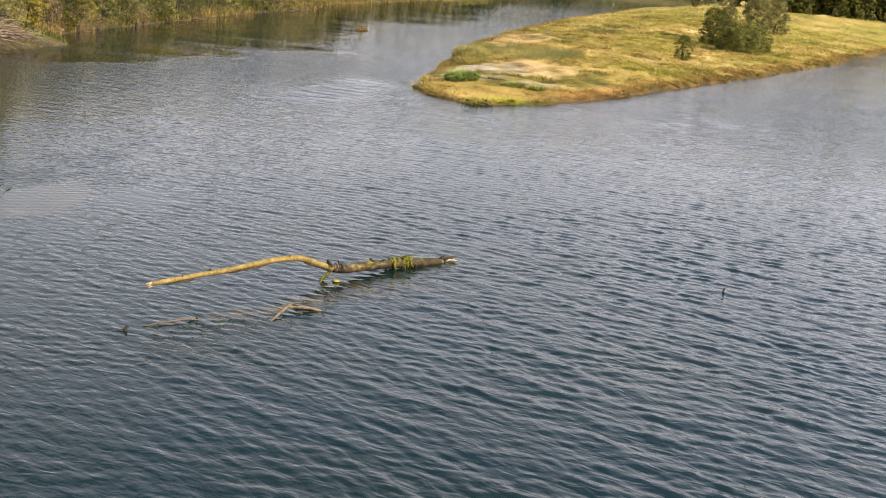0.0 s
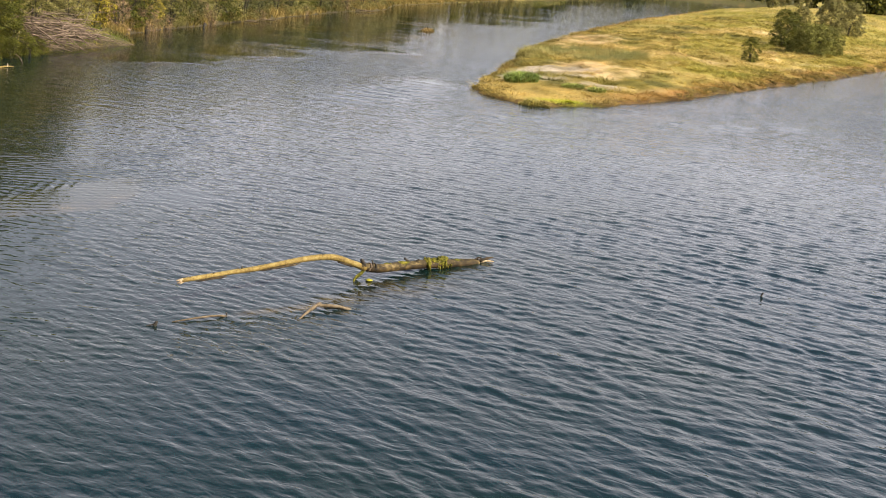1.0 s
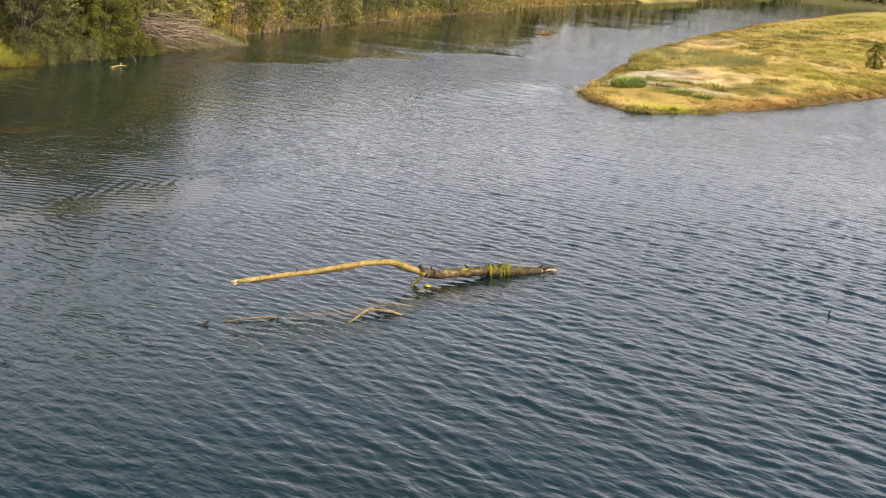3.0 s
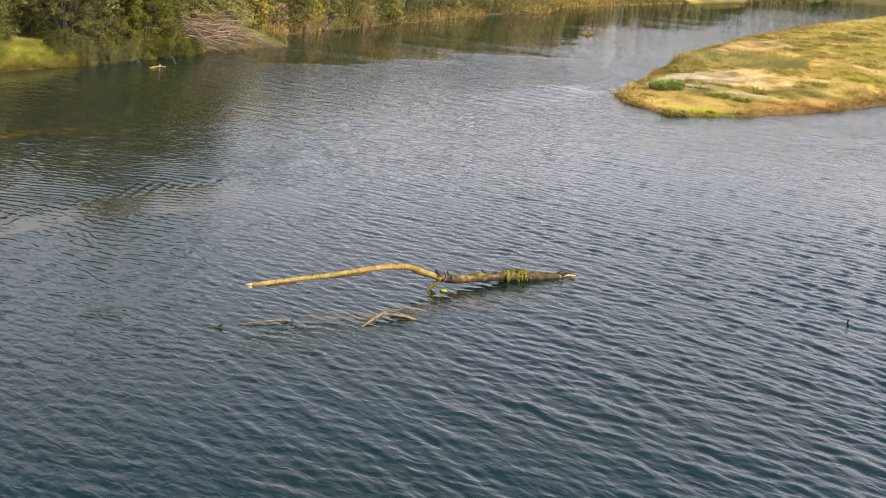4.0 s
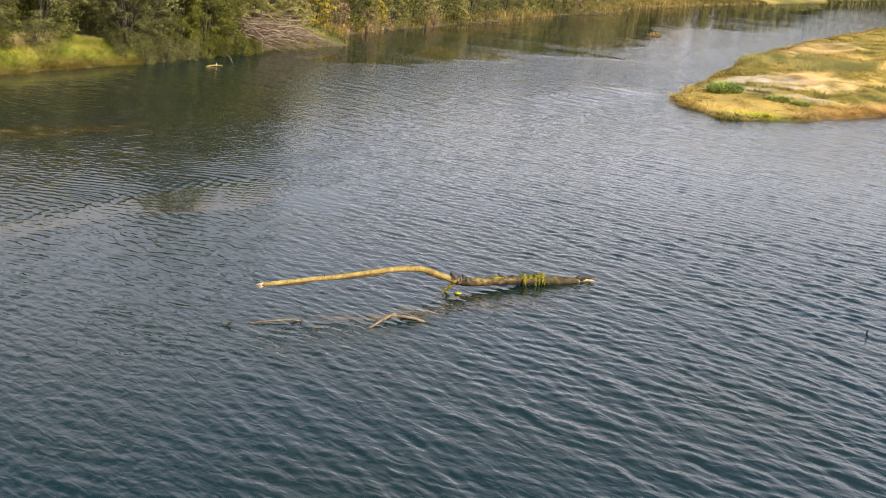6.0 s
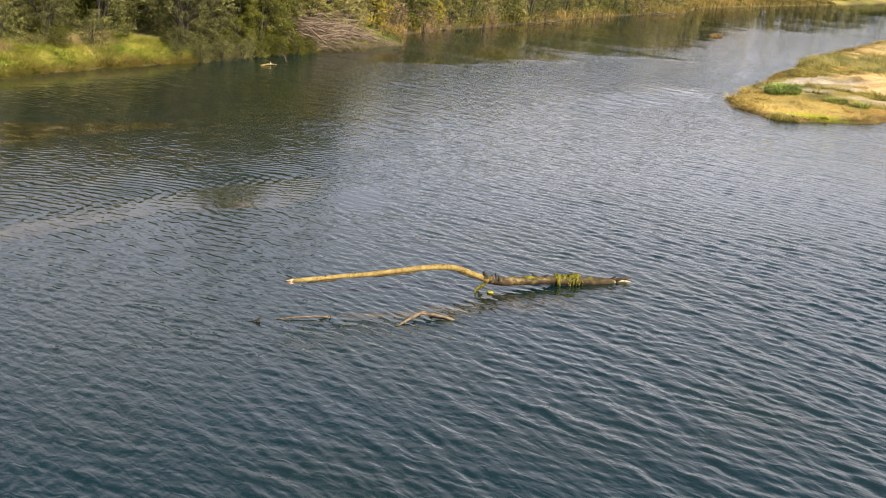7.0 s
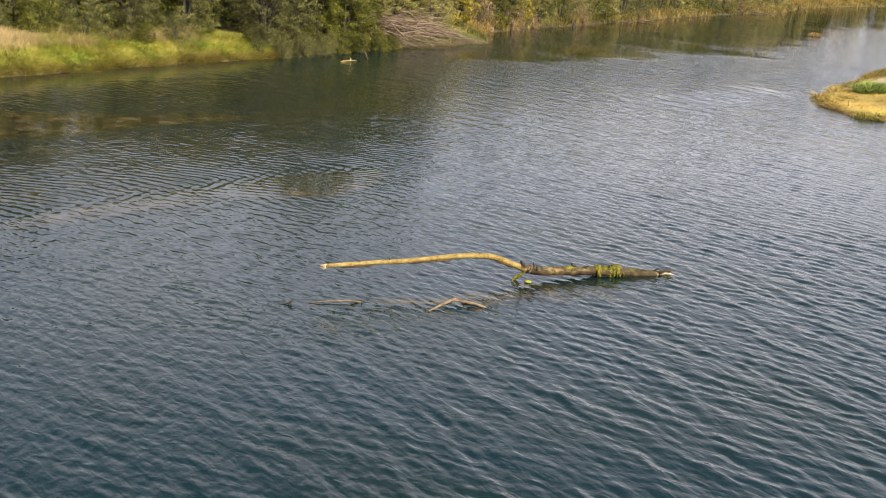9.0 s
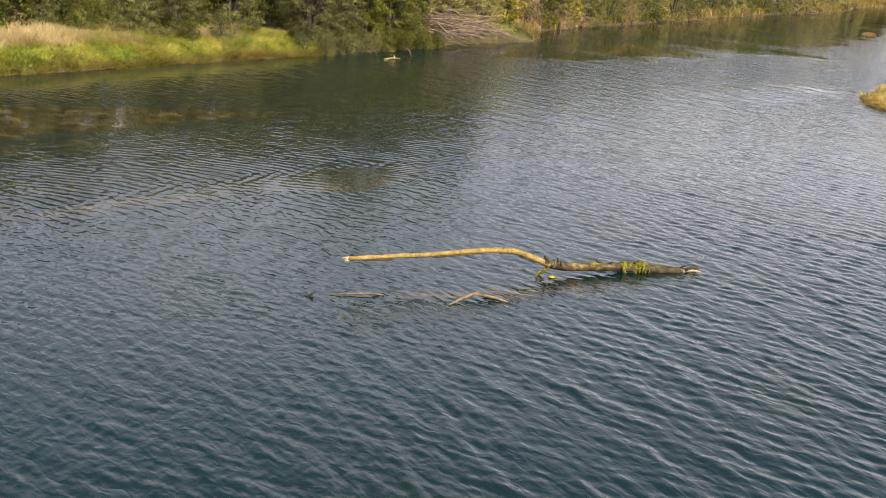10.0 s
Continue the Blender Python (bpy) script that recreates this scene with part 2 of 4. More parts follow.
WAVE_TURN = 50.0  # degrees from +x of the way the wind waves run
WATER = water_material()
SOIL = tinted("soil_and_turf", 0.9, 0.0, 0.9)
BLADES = tinted("grass_blades", 0.7, 0.45)
BARK = grained("bark", (0.015, 0.012, 0.008), (0.055, 0.046, 0.036), 9, 0.9, (1, 1, 0.3), 0.7)
PALE_WOOD = grained("bleached_wood", (0.093, 0.058, 0.015), (0.177, 0.120, 0.031), 19, 0.75, (1, 1, 1), 0.5, (0.232, 0.178, 0.065))
# dark wood; on the trunk's lower shell it also stands in for shade
DARK_WOOD = grained("weathered_wood", (0.008, 0.005, 0.002), (0.036, 0.022, 0.007), 5, 0.7, (1, 1, 1), 0.9, (0.10, 0.066, 0.02))
TRUNK_WOOD = grained("mottled_trunk", (0.010, 0.006, 0.002), (0.050, 0.034, 0.011), 6, 0.75, (1, 1, 1), 0.9, (0.188, 0.133, 0.056))
BROKEN_END = grained("broken_wood", (0.16, 0.10, 0.05), (0.42, 0.33, 0.20), 14, 0.8)
MOSS = grained("moss", (0.022, 0.023, 0.002), (0.090, 0.080, 0.007), 14, 0.95, (1, 1, 1), 1.0, (0.144, 0.119, 0.014), 0.04)
GREY_TWIG = grained("dry_twigs", (0.057, 0.039, 0.025), (0.191, 0.136, 0.092), 3, 0.85)
STICK = grained("river_stick", (0.050, 0.032, 0.015), (0.120, 0.085, 0.046), 8, 0.75, (1, 1, 1), 0.6, (0.181, 0.140, 0.088))
DRIFT = grained("pale_driftwood", (0.240, 0.184, 0.104), (0.440, 0.360, 0.224), 8, 0.8)
WILLOW = leafy("willow_leaves", [(0.0, (0.016, 0.018, 0.004)), (0.45, (0.058, 0.059, 0.015)), (0.8, (0.132, 0.122, 0.035)), (1.0, (0.202, 0.178, 0.061))])
GREEN = leafy("alder_leaves", [(0.0, (0.013, 0.018, 0.002)), (0.5, (0.056, 0.060, 0.007)), (0.85, (0.112, 0.104, 0.013)), (1.0, (0.162, 0.136, 0.020))])
OLIVE = leafy("olive_leaves", [(0.0, (0.058, 0.053, 0.013)), (0.5, (0.156, 0.138, 0.039)), (1.0, (0.259, 0.216, 0.074))])
SHRUB = leafy("meadow_shrub_leaves", [(0.0, (0.041, 0.044, 0.007)), (0.5, (0.107, 0.104, 0.020)), (1.0, (0.200, 0.179, 0.043))], 0.2)
YELLOW = leafy("yellowing_leaves", [(0.0, (0.113, 0.085, 0.009)), (0.5, (0.239, 0.183, 0.020)), (1.0, (0.352, 0.282, 0.040))])
RUSSET = leafy("dry_shrub_leaves", [(0.0, (0.096, 0.058, 0.029)), (0.6, (0.211, 0.134, 0.072)), (1.0, (0.326, 0.230, 0.134))])
YELLOW_LEAF = grained("yellow_pad", (0.162, 0.146, 0.011), (0.281, 0.248, 0.022), 10, 0.5)


# ---- mesh helpers ----
def mesh_of(name, verts, faces, mat, tint=None, attr="tint", smooth_faces=False):
    """A mesh from arrays: faces of one size each in a list of index arrays."""
    me = bpy.data.meshes.new(name)
    verts = np.asarray(verts, np.float32)
    loops = np.concatenate([f.ravel() for f in faces]).astype(np.int32)
    totals = np.concatenate([np.full(len(f), f.shape[1]) for f in faces]).astype(np.int32)
    starts = np.concatenate([[0], np.cumsum(totals)[:-1]]).astype(np.int32)
    me.vertices.add(len(verts))
    me.vertices.foreach_set("co", verts.ravel())
    me.loops.add(len(loops))
    me.loops.foreach_set("vertex_index", loops)
    me.polygons.add(len(totals))
    me.polygons.foreach_set("loop_start", starts)
    if smooth_faces:
        me.polygons.foreach_set("use_smooth", np.ones(len(totals), bool))
    if tint is not None:
        ca = me.color_attributes.new(attr, "FLOAT_COLOR", "POINT")
        rgba = np.ones((len(verts), 4), np.float32)
        rgba[:, :3] = tint
        ca.data.foreach_set("color", rgba.ravel())
    me.update(calc_edges=True)
    me.validate()
    me.materials.append(mat)
    return me


def under(ob, parent):
    if parent is not None:
        ob.parent = parent
    return ob


def part(name, bm, mat, parent=None, label=""):
    me = bpy.data.meshes.new(name)
    bm.to_mesh(me)
    bm.free()
    me.materials.append(mat)
    me.polygons.foreach_set("use_smooth", np.ones(len(me.polygons), bool))
    ob = under(new(name, me), parent)
    return tagged(ob, label) if label else ob


def bend(points, steps):
    """A smooth line through points (Catmull-Rom), as an array."""
    p = np.asarray(points, float)
    p = np.vstack([2 * p[0] - p[1], p, 2 * p[-1] - p[-2]])
    out = []
    for i in range(1, len(p) - 2):
        a, b, c, d = p[i - 1:i + 3]
        for u in np.linspace(0, 1, steps, endpoint=False):
            out.append(0.5 * (2 * b + (c - a) * u + (2 * a - 5 * b + 4 * c - d) * u * u + (3 * b - a - 3 * c + d) * u ** 3))
    return np.array(out + [p[-2]])


def tube(bm, line, radii, sides=8, rough=0.0, seed=0):
    """A tapered, uneven round limb along a line, closed at both ends."""
    line = np.asarray(line, float)
    radii = np.interp(np.linspace(0, 1, len(line)), np.linspace(0, 1, len(radii)), radii)
    r = random.Random(seed)
    rings, side = [], None
    for i, c in enumerate(line):
        t = line[min(i + 1, len(line) - 1)] - line[max(i - 1, 0)]
        t = Vector(t).normalized()
        if side is None:
            side = t.orthogonal().normalized()
        side = (side - t * side.dot(t)).normalized()
        up = t.cross(side)
        ring = []
        for k in range(sides):
            a = 2 * math.pi * k / sides
            q = radii[i] * (1 + rough * (r.random() - 0.5) * 2)
            ring.append(bm.verts.new(Vector(c) + (side * math.cos(a) + up * math.sin(a)) * q))
        rings.append(ring)
    for a, b in zip(rings, rings[1:]):
        for k in range(sides):
            bm.faces.new((a[k], a[(k + 1) % sides], b[(k + 1) % sides], b[k]))
    bm.faces.new(rings[0][::-1])
    bm.faces.new(rings[-1])
    return bm


def bough_leaves(centres, radii, away, count, size, seed, droop=0.2, slim=0.38, flat=0.58, shoots=0.28):
    """Leaves of many boughs: most on the outer shell of each, facing outwards, some along shoots that stick out of it."""
    g = np.random.default_rng(seed)
    n = len(centres) * count
    c, rr, out = np.repeat(centres, count, 0), np.repeat(radii, count), np.repeat(away, count, 0)
    d = g.normal(size=(n, 3)) * 0.7 + out * 0.7 + [0, 0, 0.45]
    d /= np.linalg.norm(d, axis=1)[:, None]
    rad = rr * (0.55 + 0.5 * g.random(n) ** 0.6)
    # shoots: a few directions a bough, leaves strung along them
    ways = g.normal(size=(len(centres) * 6, 3)) * 0.5 + np.repeat(away, 6, 0) * 0.8 + [0, 0, 0.5 - droop]
    ways /= np.linalg.norm(ways, axis=1)[:, None]
    on_shoot = g.random(n) < shoots
    pick = (np.repeat(np.arange(len(centres)), count) * 6 + g.integers(0, 6, n))
    d = np.where(on_shoot[:, None], ways[pick] + g.normal(size=(n, 3)) * 0.07, d)
    rad = np.where(on_shoot, rr * (0.7 + 0.75 * g.random(n)), rad)
    pos = c + d * rad[:, None] * [1, 1, flat]
    face = d + g.normal(size=(n, 3)) * 0.42
    face /= np.linalg.norm(face, axis=1)[:, None]
    way = np.cross(face, g.normal(size=(n, 3)))
    way[:, 2] -= droop
    way -= face * np.sum(way * face, 1)[:, None]
    way /= np.linalg.norm(way, axis=1)[:, None] + 1e-9
    side = np.cross(way, face)
    ln = size * (0.55 + 0.9 * g.random(n))[:, None]
    w = ln * slim * 0.5
    v = np.stack([pos - way * ln * 0.5, pos + side * w, pos + way * ln * 0.5 - face * ln * 0.12, pos - side * w], 1)
    f = np.arange(n * 4).reshape(n, 4)
    return v.reshape(-1, 3), f


def tree(name, label, leaf_mat, height, width, seed, stems=3, clumps=70, count=110, leaf=0.2, low=0.05, category="tree", slim=0.38, droop=0.2, top=1.0, fine=False):
    """A many-stemmed bank tree: trunk and limbs, and a crown of leaf clumps on the limb ends."""
    g = random.Random(seed)
    base = new(name)
    bm = bmesh.new()
    ends = []
    for s in range(stems):
        a = 2 * math.pi * (s + g.random() * 0.6) / stems
        lean = width * 0.22 * (0.4 + g.random())
        h = height * (0.72 + 0.25 * g.random())
        r0 = 0.020 * height * (0.7 + 0.5 * g.random())
        p = [(0.15 * math.cos(a), 0.15 * math.sin(a), -0.4), (lean * 0.35 * math.cos(a), lean * 0.35 * math.sin(a), h * 0.35),
             (lean * math.cos(a) + g.uniform(-.3, .3), lean * math.sin(a) + g.uniform(-.3, .3), h * 0.7), (lean * 1.3 * math.cos(a), lean * 1.3 * math.sin(a), h)]
        line = bend(p, 4)
        tube(bm, line, [r0, r0 * 0.7, r0 * 0.4, 0.02], 6 if fine else 4, 0.12, seed + s)
        for k in range(3 if count < 40 else 4 if category == "shrub" else 7):
            i = g.randrange(2, len(line) - 1)
            o = line[i]
            b = a + g.uniform(-1.6, 1.6)
            reach = width * 0.42 * (0.45 + 0.6 * g.random()) * (1.15 - 0.6 * o[2] / height)
            e = (o[0] + reach * math.cos(b), o[1] + reach * math.sin(b), max(0.25, o[2] + g.uniform(-0.12, 0.16) * height))
            m = ((o[0] + e[0]) / 2, (o[1] + e[1]) / 2, max(o[2], e[2]) + 0.05 * height)
            tube(bm, bend([o, m, e], 3), [r0 * 0.35, r0 * 0.2, 0.012], 4 if fine else 3, 0.1, seed + k)
            ends.append(e)
    part("trunk", bm, BARK, base)
    cs, rs, ds = [], [], []
    lobes = [(2 * math.pi * g.random(), 0.2 + 0.8 * g.random(), 0.70 + 0.42 * g.random()) for _ in range(9)]
    boughs = max(18, int(clumps * 0.70))
    for b in range(boughs):
        inner = b % 5 in (0, 2)
        u = low + (top - low) * ((b + g.random()) / boughs) ** (1.3 if fine else 1.0)
        a = 2.399963 * b + g.uniform(-0.5, 0.5)
        prof = max(0.05, math.cos(math.pi / 2 * u ** 1.5)) ** 0.55 * (0.80 + 0.20 * min(1, u / 0.25))
        lobe = 1.0
        for la, lu, ls in lobes:
            q = abs((a - la + math.pi) % (2 * math.pi) - math.pi) / 0.8
            if q < 1 and abs(u - lu) < 0.2:
                lobe = ls
        rad = width * 0.44 * prof * lobe * (g.uniform(0.35, 0.68) if inner else g.uniform(0.66, 1.06))
        c = Vector((rad * math.cos(a), rad * math.sin(a), u * height))
        cs.append(c)
        rs.append((0.32 + width * g.uniform(0.04, 0.115)) * (1.3 if inner else 0.95))
        ds.append(Vector((math.cos(a), math.sin(a), 0.55 * (u - 0.25))).normalized())
    for e in ends[::2]:
        cs.append(Vector(e))
        rs.append(width * 0.08)
        ds.append(Vector((e[0], e[1], 0.3)).normalized())
    cs, rs, ds = np.array(cs), np.array(rs), np.array(ds)
    low_down = (cs[:, 2] < 5.0) & fine
    verts, faces, first = [], [], 0
    for pick, many, size in ((low_down, 2.5, 0.45), (~low_down, 0.40 if fine else 1.15, 1.4 if fine else 1.0)):
        if pick.any():
            v, f = bough_leaves(cs[pick], rs[pick], ds[pick], int(count * many), leaf * size, seed + len(verts), droop, slim)
            verts.append(v)
            faces.append(f + first)
            first += len(v)
    v, f = np.vstack(verts), np.vstack(faces)
    v[:, 2] = np.maximum(v[:, 2], 0.03)
    under(new("crown", mesh_of("crown", v, [f], leaf_mat)), base)
    return tagged(base, label, category)


def blades(name, pts, height, width, tint, seed, lean=0.5, way=None, mat=None, simple=False):
    """Grass: at each point a bent, tapering blade."""
    g = np.random.default_rng(seed)
    n = len(pts)
    a = g.random(n) * 2 * np.pi
    out = np.stack([np.cos(a), np.sin(a), np.zeros(n)], 1)
    if way is not None:
        out = out * 0.6 + np.asarray(way)
        out /= np.linalg.norm(out, axis=1)[:, None] + 1e-9
    face = a + g.normal(size=n) * 0.8 + np.pi / 2
    side = np.stack([np.cos(face), np.sin(face), np.zeros(n)], 1) * (np.asarray(width) * (0.6 + 0.8 * g.random(n)))[:, None] * 0.5
    h = (np.asarray(height) * (0.55 + 0.75 * g.random(n)))[:, None]
    ln = lean * (0.4 + 1.2 * g.random(n))[:, None]
    z = np.array([[0, 0, 1.0]])
    mid = pts + z * h * 0.6 + out * h * ln * 0.35
    tip = pts + z * h * np.maximum(1 - 0.45 * ln, 0.15) + out * h * ln
    if simple:
        v = np.stack([pts - side - z * 0.03, pts + side - z * 0.03, tip], 1).reshape(-1, 3)
        return new(name, mesh_of(name, v, [np.arange(n * 3).reshape(n, 3)], mat or BLADES, np.repeat(tint, 3, 0)))
    v = np.stack([pts - side - z * 0.05, pts + side - z * 0.05, mid + side * 0.7, mid - side * 0.7, tip], 1).reshape(-1, 3)
    i = np.arange(n)[:, None] * 5
    c = np.repeat(tint, 5, 0)
    me = mesh_of(name, v, [i + [0, 1, 2, 3], i + [3, 2, 4]], mat or BLADES, c)
    return new(name, me)


def palette(t, *cols):
    """Colour along a row of colours by t from 0 to 1."""
    cols = np.array(cols)
    t = np.clip(t, 0, 1) * (len(cols) - 1)
    return np.stack([np.interp(t, np.arange(len(cols)), cols[:, k]) for k in range(3)], 1)


def patch(x, y, cx, cy, sx, sy, tilt=0.0):
    """A soft-edged patch on the meadow, with a ragged outline, from 0 to 1."""
    u, v = x - cx - tilt * (y - cy), y - cy
    q = np.sqrt((u / sx) ** 2 + (v / sy) ** 2) + 0.55 * (value_noise(x, y * 0.6, 1.7, 87) - 0.5)
    return smooth(1.25, 0.75, q)


def bare(x, y):
    """Trodden mud and flattened straw on the spit, from 0 to 1."""
    a = patch(x, y, -5.6, 113.0, 3.6, 7.0, 0.12)
    b = patch(x, y, 0.0, 108.0, 4.2, 1.8, 0.8) * 0.9 * smooth(1.4, 2.4, spit_depth(x, y))
    return np.clip(np.maximum(a, b) * (0.15 + 1.2 * patchy(x * 0.6, y, 1.6, 88, 3.0)), 0, 1)


def hay(x, y):
    """Where the straw lies flat, from 0 to 1."""
    return np.clip(np.maximum.reduce([patch(x, y, -1.2, 121.5, 4.6, 8.0), patch(x, y, -4.4, 172, 4.5, 16, 0.06), patch(x, y, -6.6, 155, 2.2, 7.0) * 0.8, patch(x, y, 9.0, 150, 5.0, 5.0) * 0.5]), 0, 1)


def rushes(x, y):
    return np.clip(np.maximum(patch(x, y, -8.6, 141, 2.4, 11.0), patch(x, y, -1.4, 140.5, 4.6, 8.5)), 0, 1)


def meadow(x, y):
    """Colour of the spit's grass: gold, straw and green in patches, shade of two mounds painted in."""
    n1, n2, n3 = patchy(x * 0.7, y * 0.45, 7, 91, 2.6), patchy(x, y * 0.7, 1.5, 92, 2.6), patchy(x * 0.5, y, 3.0, 93, 2.6)
    c = palette(0.40 * n1 + 0.36 * n2 + 0.30 * n3 - 0.04, (0.085, 0.080, 0.022), (0.20, 0.170, 0.042), (0.34, 0.265, 0.078), (0.46, 0.345, 0.125), (0.54, 0.43, 0.22))

    def blend(colour, amount):
        nonlocal c
        c = c + (np.array([colour]) - c) * np.clip(amount, 0, 1)[:, None]
    lime = patchy(x, y * 0.4, 6, 99, 3.2) * smooth(112, 125, y) * smooth(2, 9, x)
    blend((0.26, 0.25, 0.040), 0.5 * lime)
    blend((0.58, 0.44, 0.24), hay(x, y) * (0.10 + 0.85 * n2))
    blend((0.19, 0.21, 0.085), rushes(x, y) * (0.25 + 0.6 * n3))
    blend((0.50, 0.36, 0.12), 0.75 * smooth(105, 99, y + 0.25 * x) * (0.6 + 0.4 * n2))
    d = spit_depth(x, y)
    blend((0.36, 0.19, 0.065), smooth(3.0, 0.8, d) * smooth(95, 103, y) * smooth(-9, -2, x) * (0.25 + 0.75 * n3))
    blend((0.13, 0.11, 0.03), smooth(2.2, 0.6, d) * smooth(112, 118, y) * smooth(0.45, 0.75, n3))
    blend((0.34, 0.35, 0.03), patch(x, y, -1.5, 94.2, 3.6, 1.5, 0.8))
    # shaded sides of two mounds, put in as darker grass
    blend((0.08, 0.075, 0.025), 0.8 * np.maximum(patch(x, y, 7.8, 206, 3.5, 7), patch(x, y, 12.5, 226, 4, 8)) * (0.3 + 0.7 * n2))
    return c * [1.14, 1.09, 0.97]


# ---- ground: one sheet, from the river bed to the horizon ----
def turf_tint(x, y):
    dl, ds = left_depth(x, y), spit_depth(x, y)
    n1, n2 = value_noise(x, y, 7, 21), value_noise(x, y * 0.35, 2.0, 33)
    gold = meadow(x, y) * 0.72
    green = palette(n1 * 0.5 + n2 * 0.5, (0.09, 0.12, 0.02), (0.20, 0.21, 0.035), (0.30, 0.26, 0.07))
    shade_floor = np.array([[0.045, 0.036, 0.016]])  # leaf litter, with the trees' shade put into its colour
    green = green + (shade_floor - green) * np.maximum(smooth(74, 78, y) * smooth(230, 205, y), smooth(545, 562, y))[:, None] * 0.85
    green = green + (gold - green) * (smooth(200, 215, y) * smooth(500, 470, y))[:, None] * 0.8
    c = np.where((dl > ds)[:, None], green, gold)
    c = c + (palette(patchy(x, y, 1.3, 24), (0.20, 0.155, 0.09), (0.34, 0.275, 0.19), (0.43, 0.35, 0.25)) - c) * bare(x, y)[:, None]
    # dark shore rim: bare earth, with the undercut's shade put into its colour
    edge = smooth(0.9, 0.3, np.maximum(dl, ds))[:, None] * 0.85
    rim = np.where((dl > ds)[:, None], np.array([[0.055, 0.040, 0.022]]), palette(patchy(x, y, 2.0, 23), (0.018, 0.012, 0.006), (0.06, 0.036, 0.015), (0.13, 0.072, 0.026)))
    c = c + (rim - c) * edge
    return c


def ground():
    xs = np.concatenate([[-3000, -1200, -500, -250, -160, -120], np.arange(-100, -56, 3.0), np.arange(-56, -37, 0.6), np.arange(-37, -13, 2.0), np.arange(-13, 36, 0.6),
                         np.arange(36, 130, 2.5), [140, 170, 220, 320, 600, 1400, 3000]])
    ys = np.concatenate([[-3000, -1000, -400, -150, -60, -20], np.arange(0, 44, 4.0), np.arange(44, 175, 0.7), np.arange(175, 330, 2.2), np.arange(330, 600, 10.0), [650, 750, 1000, 1600, 3000]])
    X, Y = np.meshgrid(xs, ys)
    x, y = X.ravel(), Y.ravel()
    v = np.stack([x, y, land(x, y)], 1)
    w = len(xs)
    i = (np.arange(len(ys) - 1)[:, None] * w + np.arange(w - 1)[None]).ravel()
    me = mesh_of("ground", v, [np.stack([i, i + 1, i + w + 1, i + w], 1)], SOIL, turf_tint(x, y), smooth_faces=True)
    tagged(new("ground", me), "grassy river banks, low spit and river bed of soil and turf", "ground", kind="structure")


ground()


# ---- water ----
def shoal_flat(x, y):
    """Metres inside the muddy shallow off the grassy bank."""
    lower = -31.6 + (y - 36.8) * 0.175 - x
    upper = (x + 38.6) * 0.85 - (y - 41.6) * 0.60 + 0.3
    return np.minimum(np.minimum(lower, upper), (y - 34) * 0.5) + (value_noise(x, y, 2.0, 58) - 0.5) * 0.8


def bar_edges(y):
    """The upstream and downstream edges of the long weedy bar, as x over y."""
    return (np.interp(y, [26, 32, 34.8, 37.7, 40.6, 43.6, 46.6, 48], [-22.6, -21.9, -21.5, -21.2, -20.7, -20.1, -19.1, -18.2]),
            np.interp(y, [26, 32, 35.8, 38.6, 40.3, 42, 44.9, 47.5], [-20.8, -20.0, -19.4, -18.7, -17.5, -16.2, -16.5, -17.3]))


def bar(x, y):
    up, down = bar_edges(y)
    wob = (value_noise(x, y, 0.8, 55) - 0.5) * 0.5
    return smooth(0, 0.4, x - up + wob) * smooth(0, 0.5, down - x + wob) * smooth(27, 33, y) * smooth(48.5, 47, y)


def stillness(x, y):
    """0 where the wind ruffles the river, 1 where it lies smooth."""
    far = smooth(195, 212, y + (value_noise(x, y, 14, 41) - 0.5) * 26) * (0.10 + 0.45 * patchy(x * 0.25, y, 9, 42, 3.0))
    line = np.interp(y, [60, 87, 92, 97, 116, 121, 125, 140, 164, 190, 200], [-41, -40, -36, -30.2, -28.6, -26.2, -20.5, -22.5, -24, -25, -14])
    west = smooth(1.2, -1.2, x - line + (value_noise(x * 0.5, y, 3.5, 43) - 0.5) * 7) * smooth(66, 84, y) * (0.62 + 0.38 * patchy(x * 0.2, y, 2.2, 45, 3.0))
    bank = smooth(-37.5, -41, x + (value_noise(x, y, 5, 44) - 0.5) * 3) * 0.8
    slick = np.maximum(bar(x, y) * (0.72 + 0.25 * smooth(36, 40, y)), 0.85 * np.exp(-(((x + 15.0) / 1.5) ** 2 + ((y - 45.6) / 2.6) ** 2)))
    lee = np.exp(-(((x + 14.2) / 2.6) ** 2 + ((y - 99) / 4.0) ** 2)) * 0.8
    flat = smooth(0.0, 0.8, shoal_flat(x, y))
    return np.clip(np.maximum.reduce([far, west, bank, slick, lee, flat * 0.92]), 0, 1)


def shoals(x, y):
    wob = (value_noise(x, y, 2.0, 51) - 0.5)
    long_bar = bar(x, y)
    flat = smooth(0.0, 0.7, shoal_flat(x, y) + wob * 0.5)
    edge = smooth(1.2, 0.0, -np.maximum(left_depth(x, y), spit_depth(x, y)))
    slicks = smooth(0.50, 0.66, value_noise(x * 0.7, y * 0.22, 3.0, 53)) * smooth(-14, -26, x) * smooth(85, 100, y) * smooth(240, 190, y) * 0.9
    shallow = 0.32 * smooth(-17, -28, x + wob * 4) * smooth(80, 60, y) * (0.5 + value_noise(x, y, 4, 54))
    return np.clip(np.maximum.reduce([long_bar * 0.65, flat * 0.8, edge * 0.15, slicks, shallow, sunken(x, y)]), 0, 1)


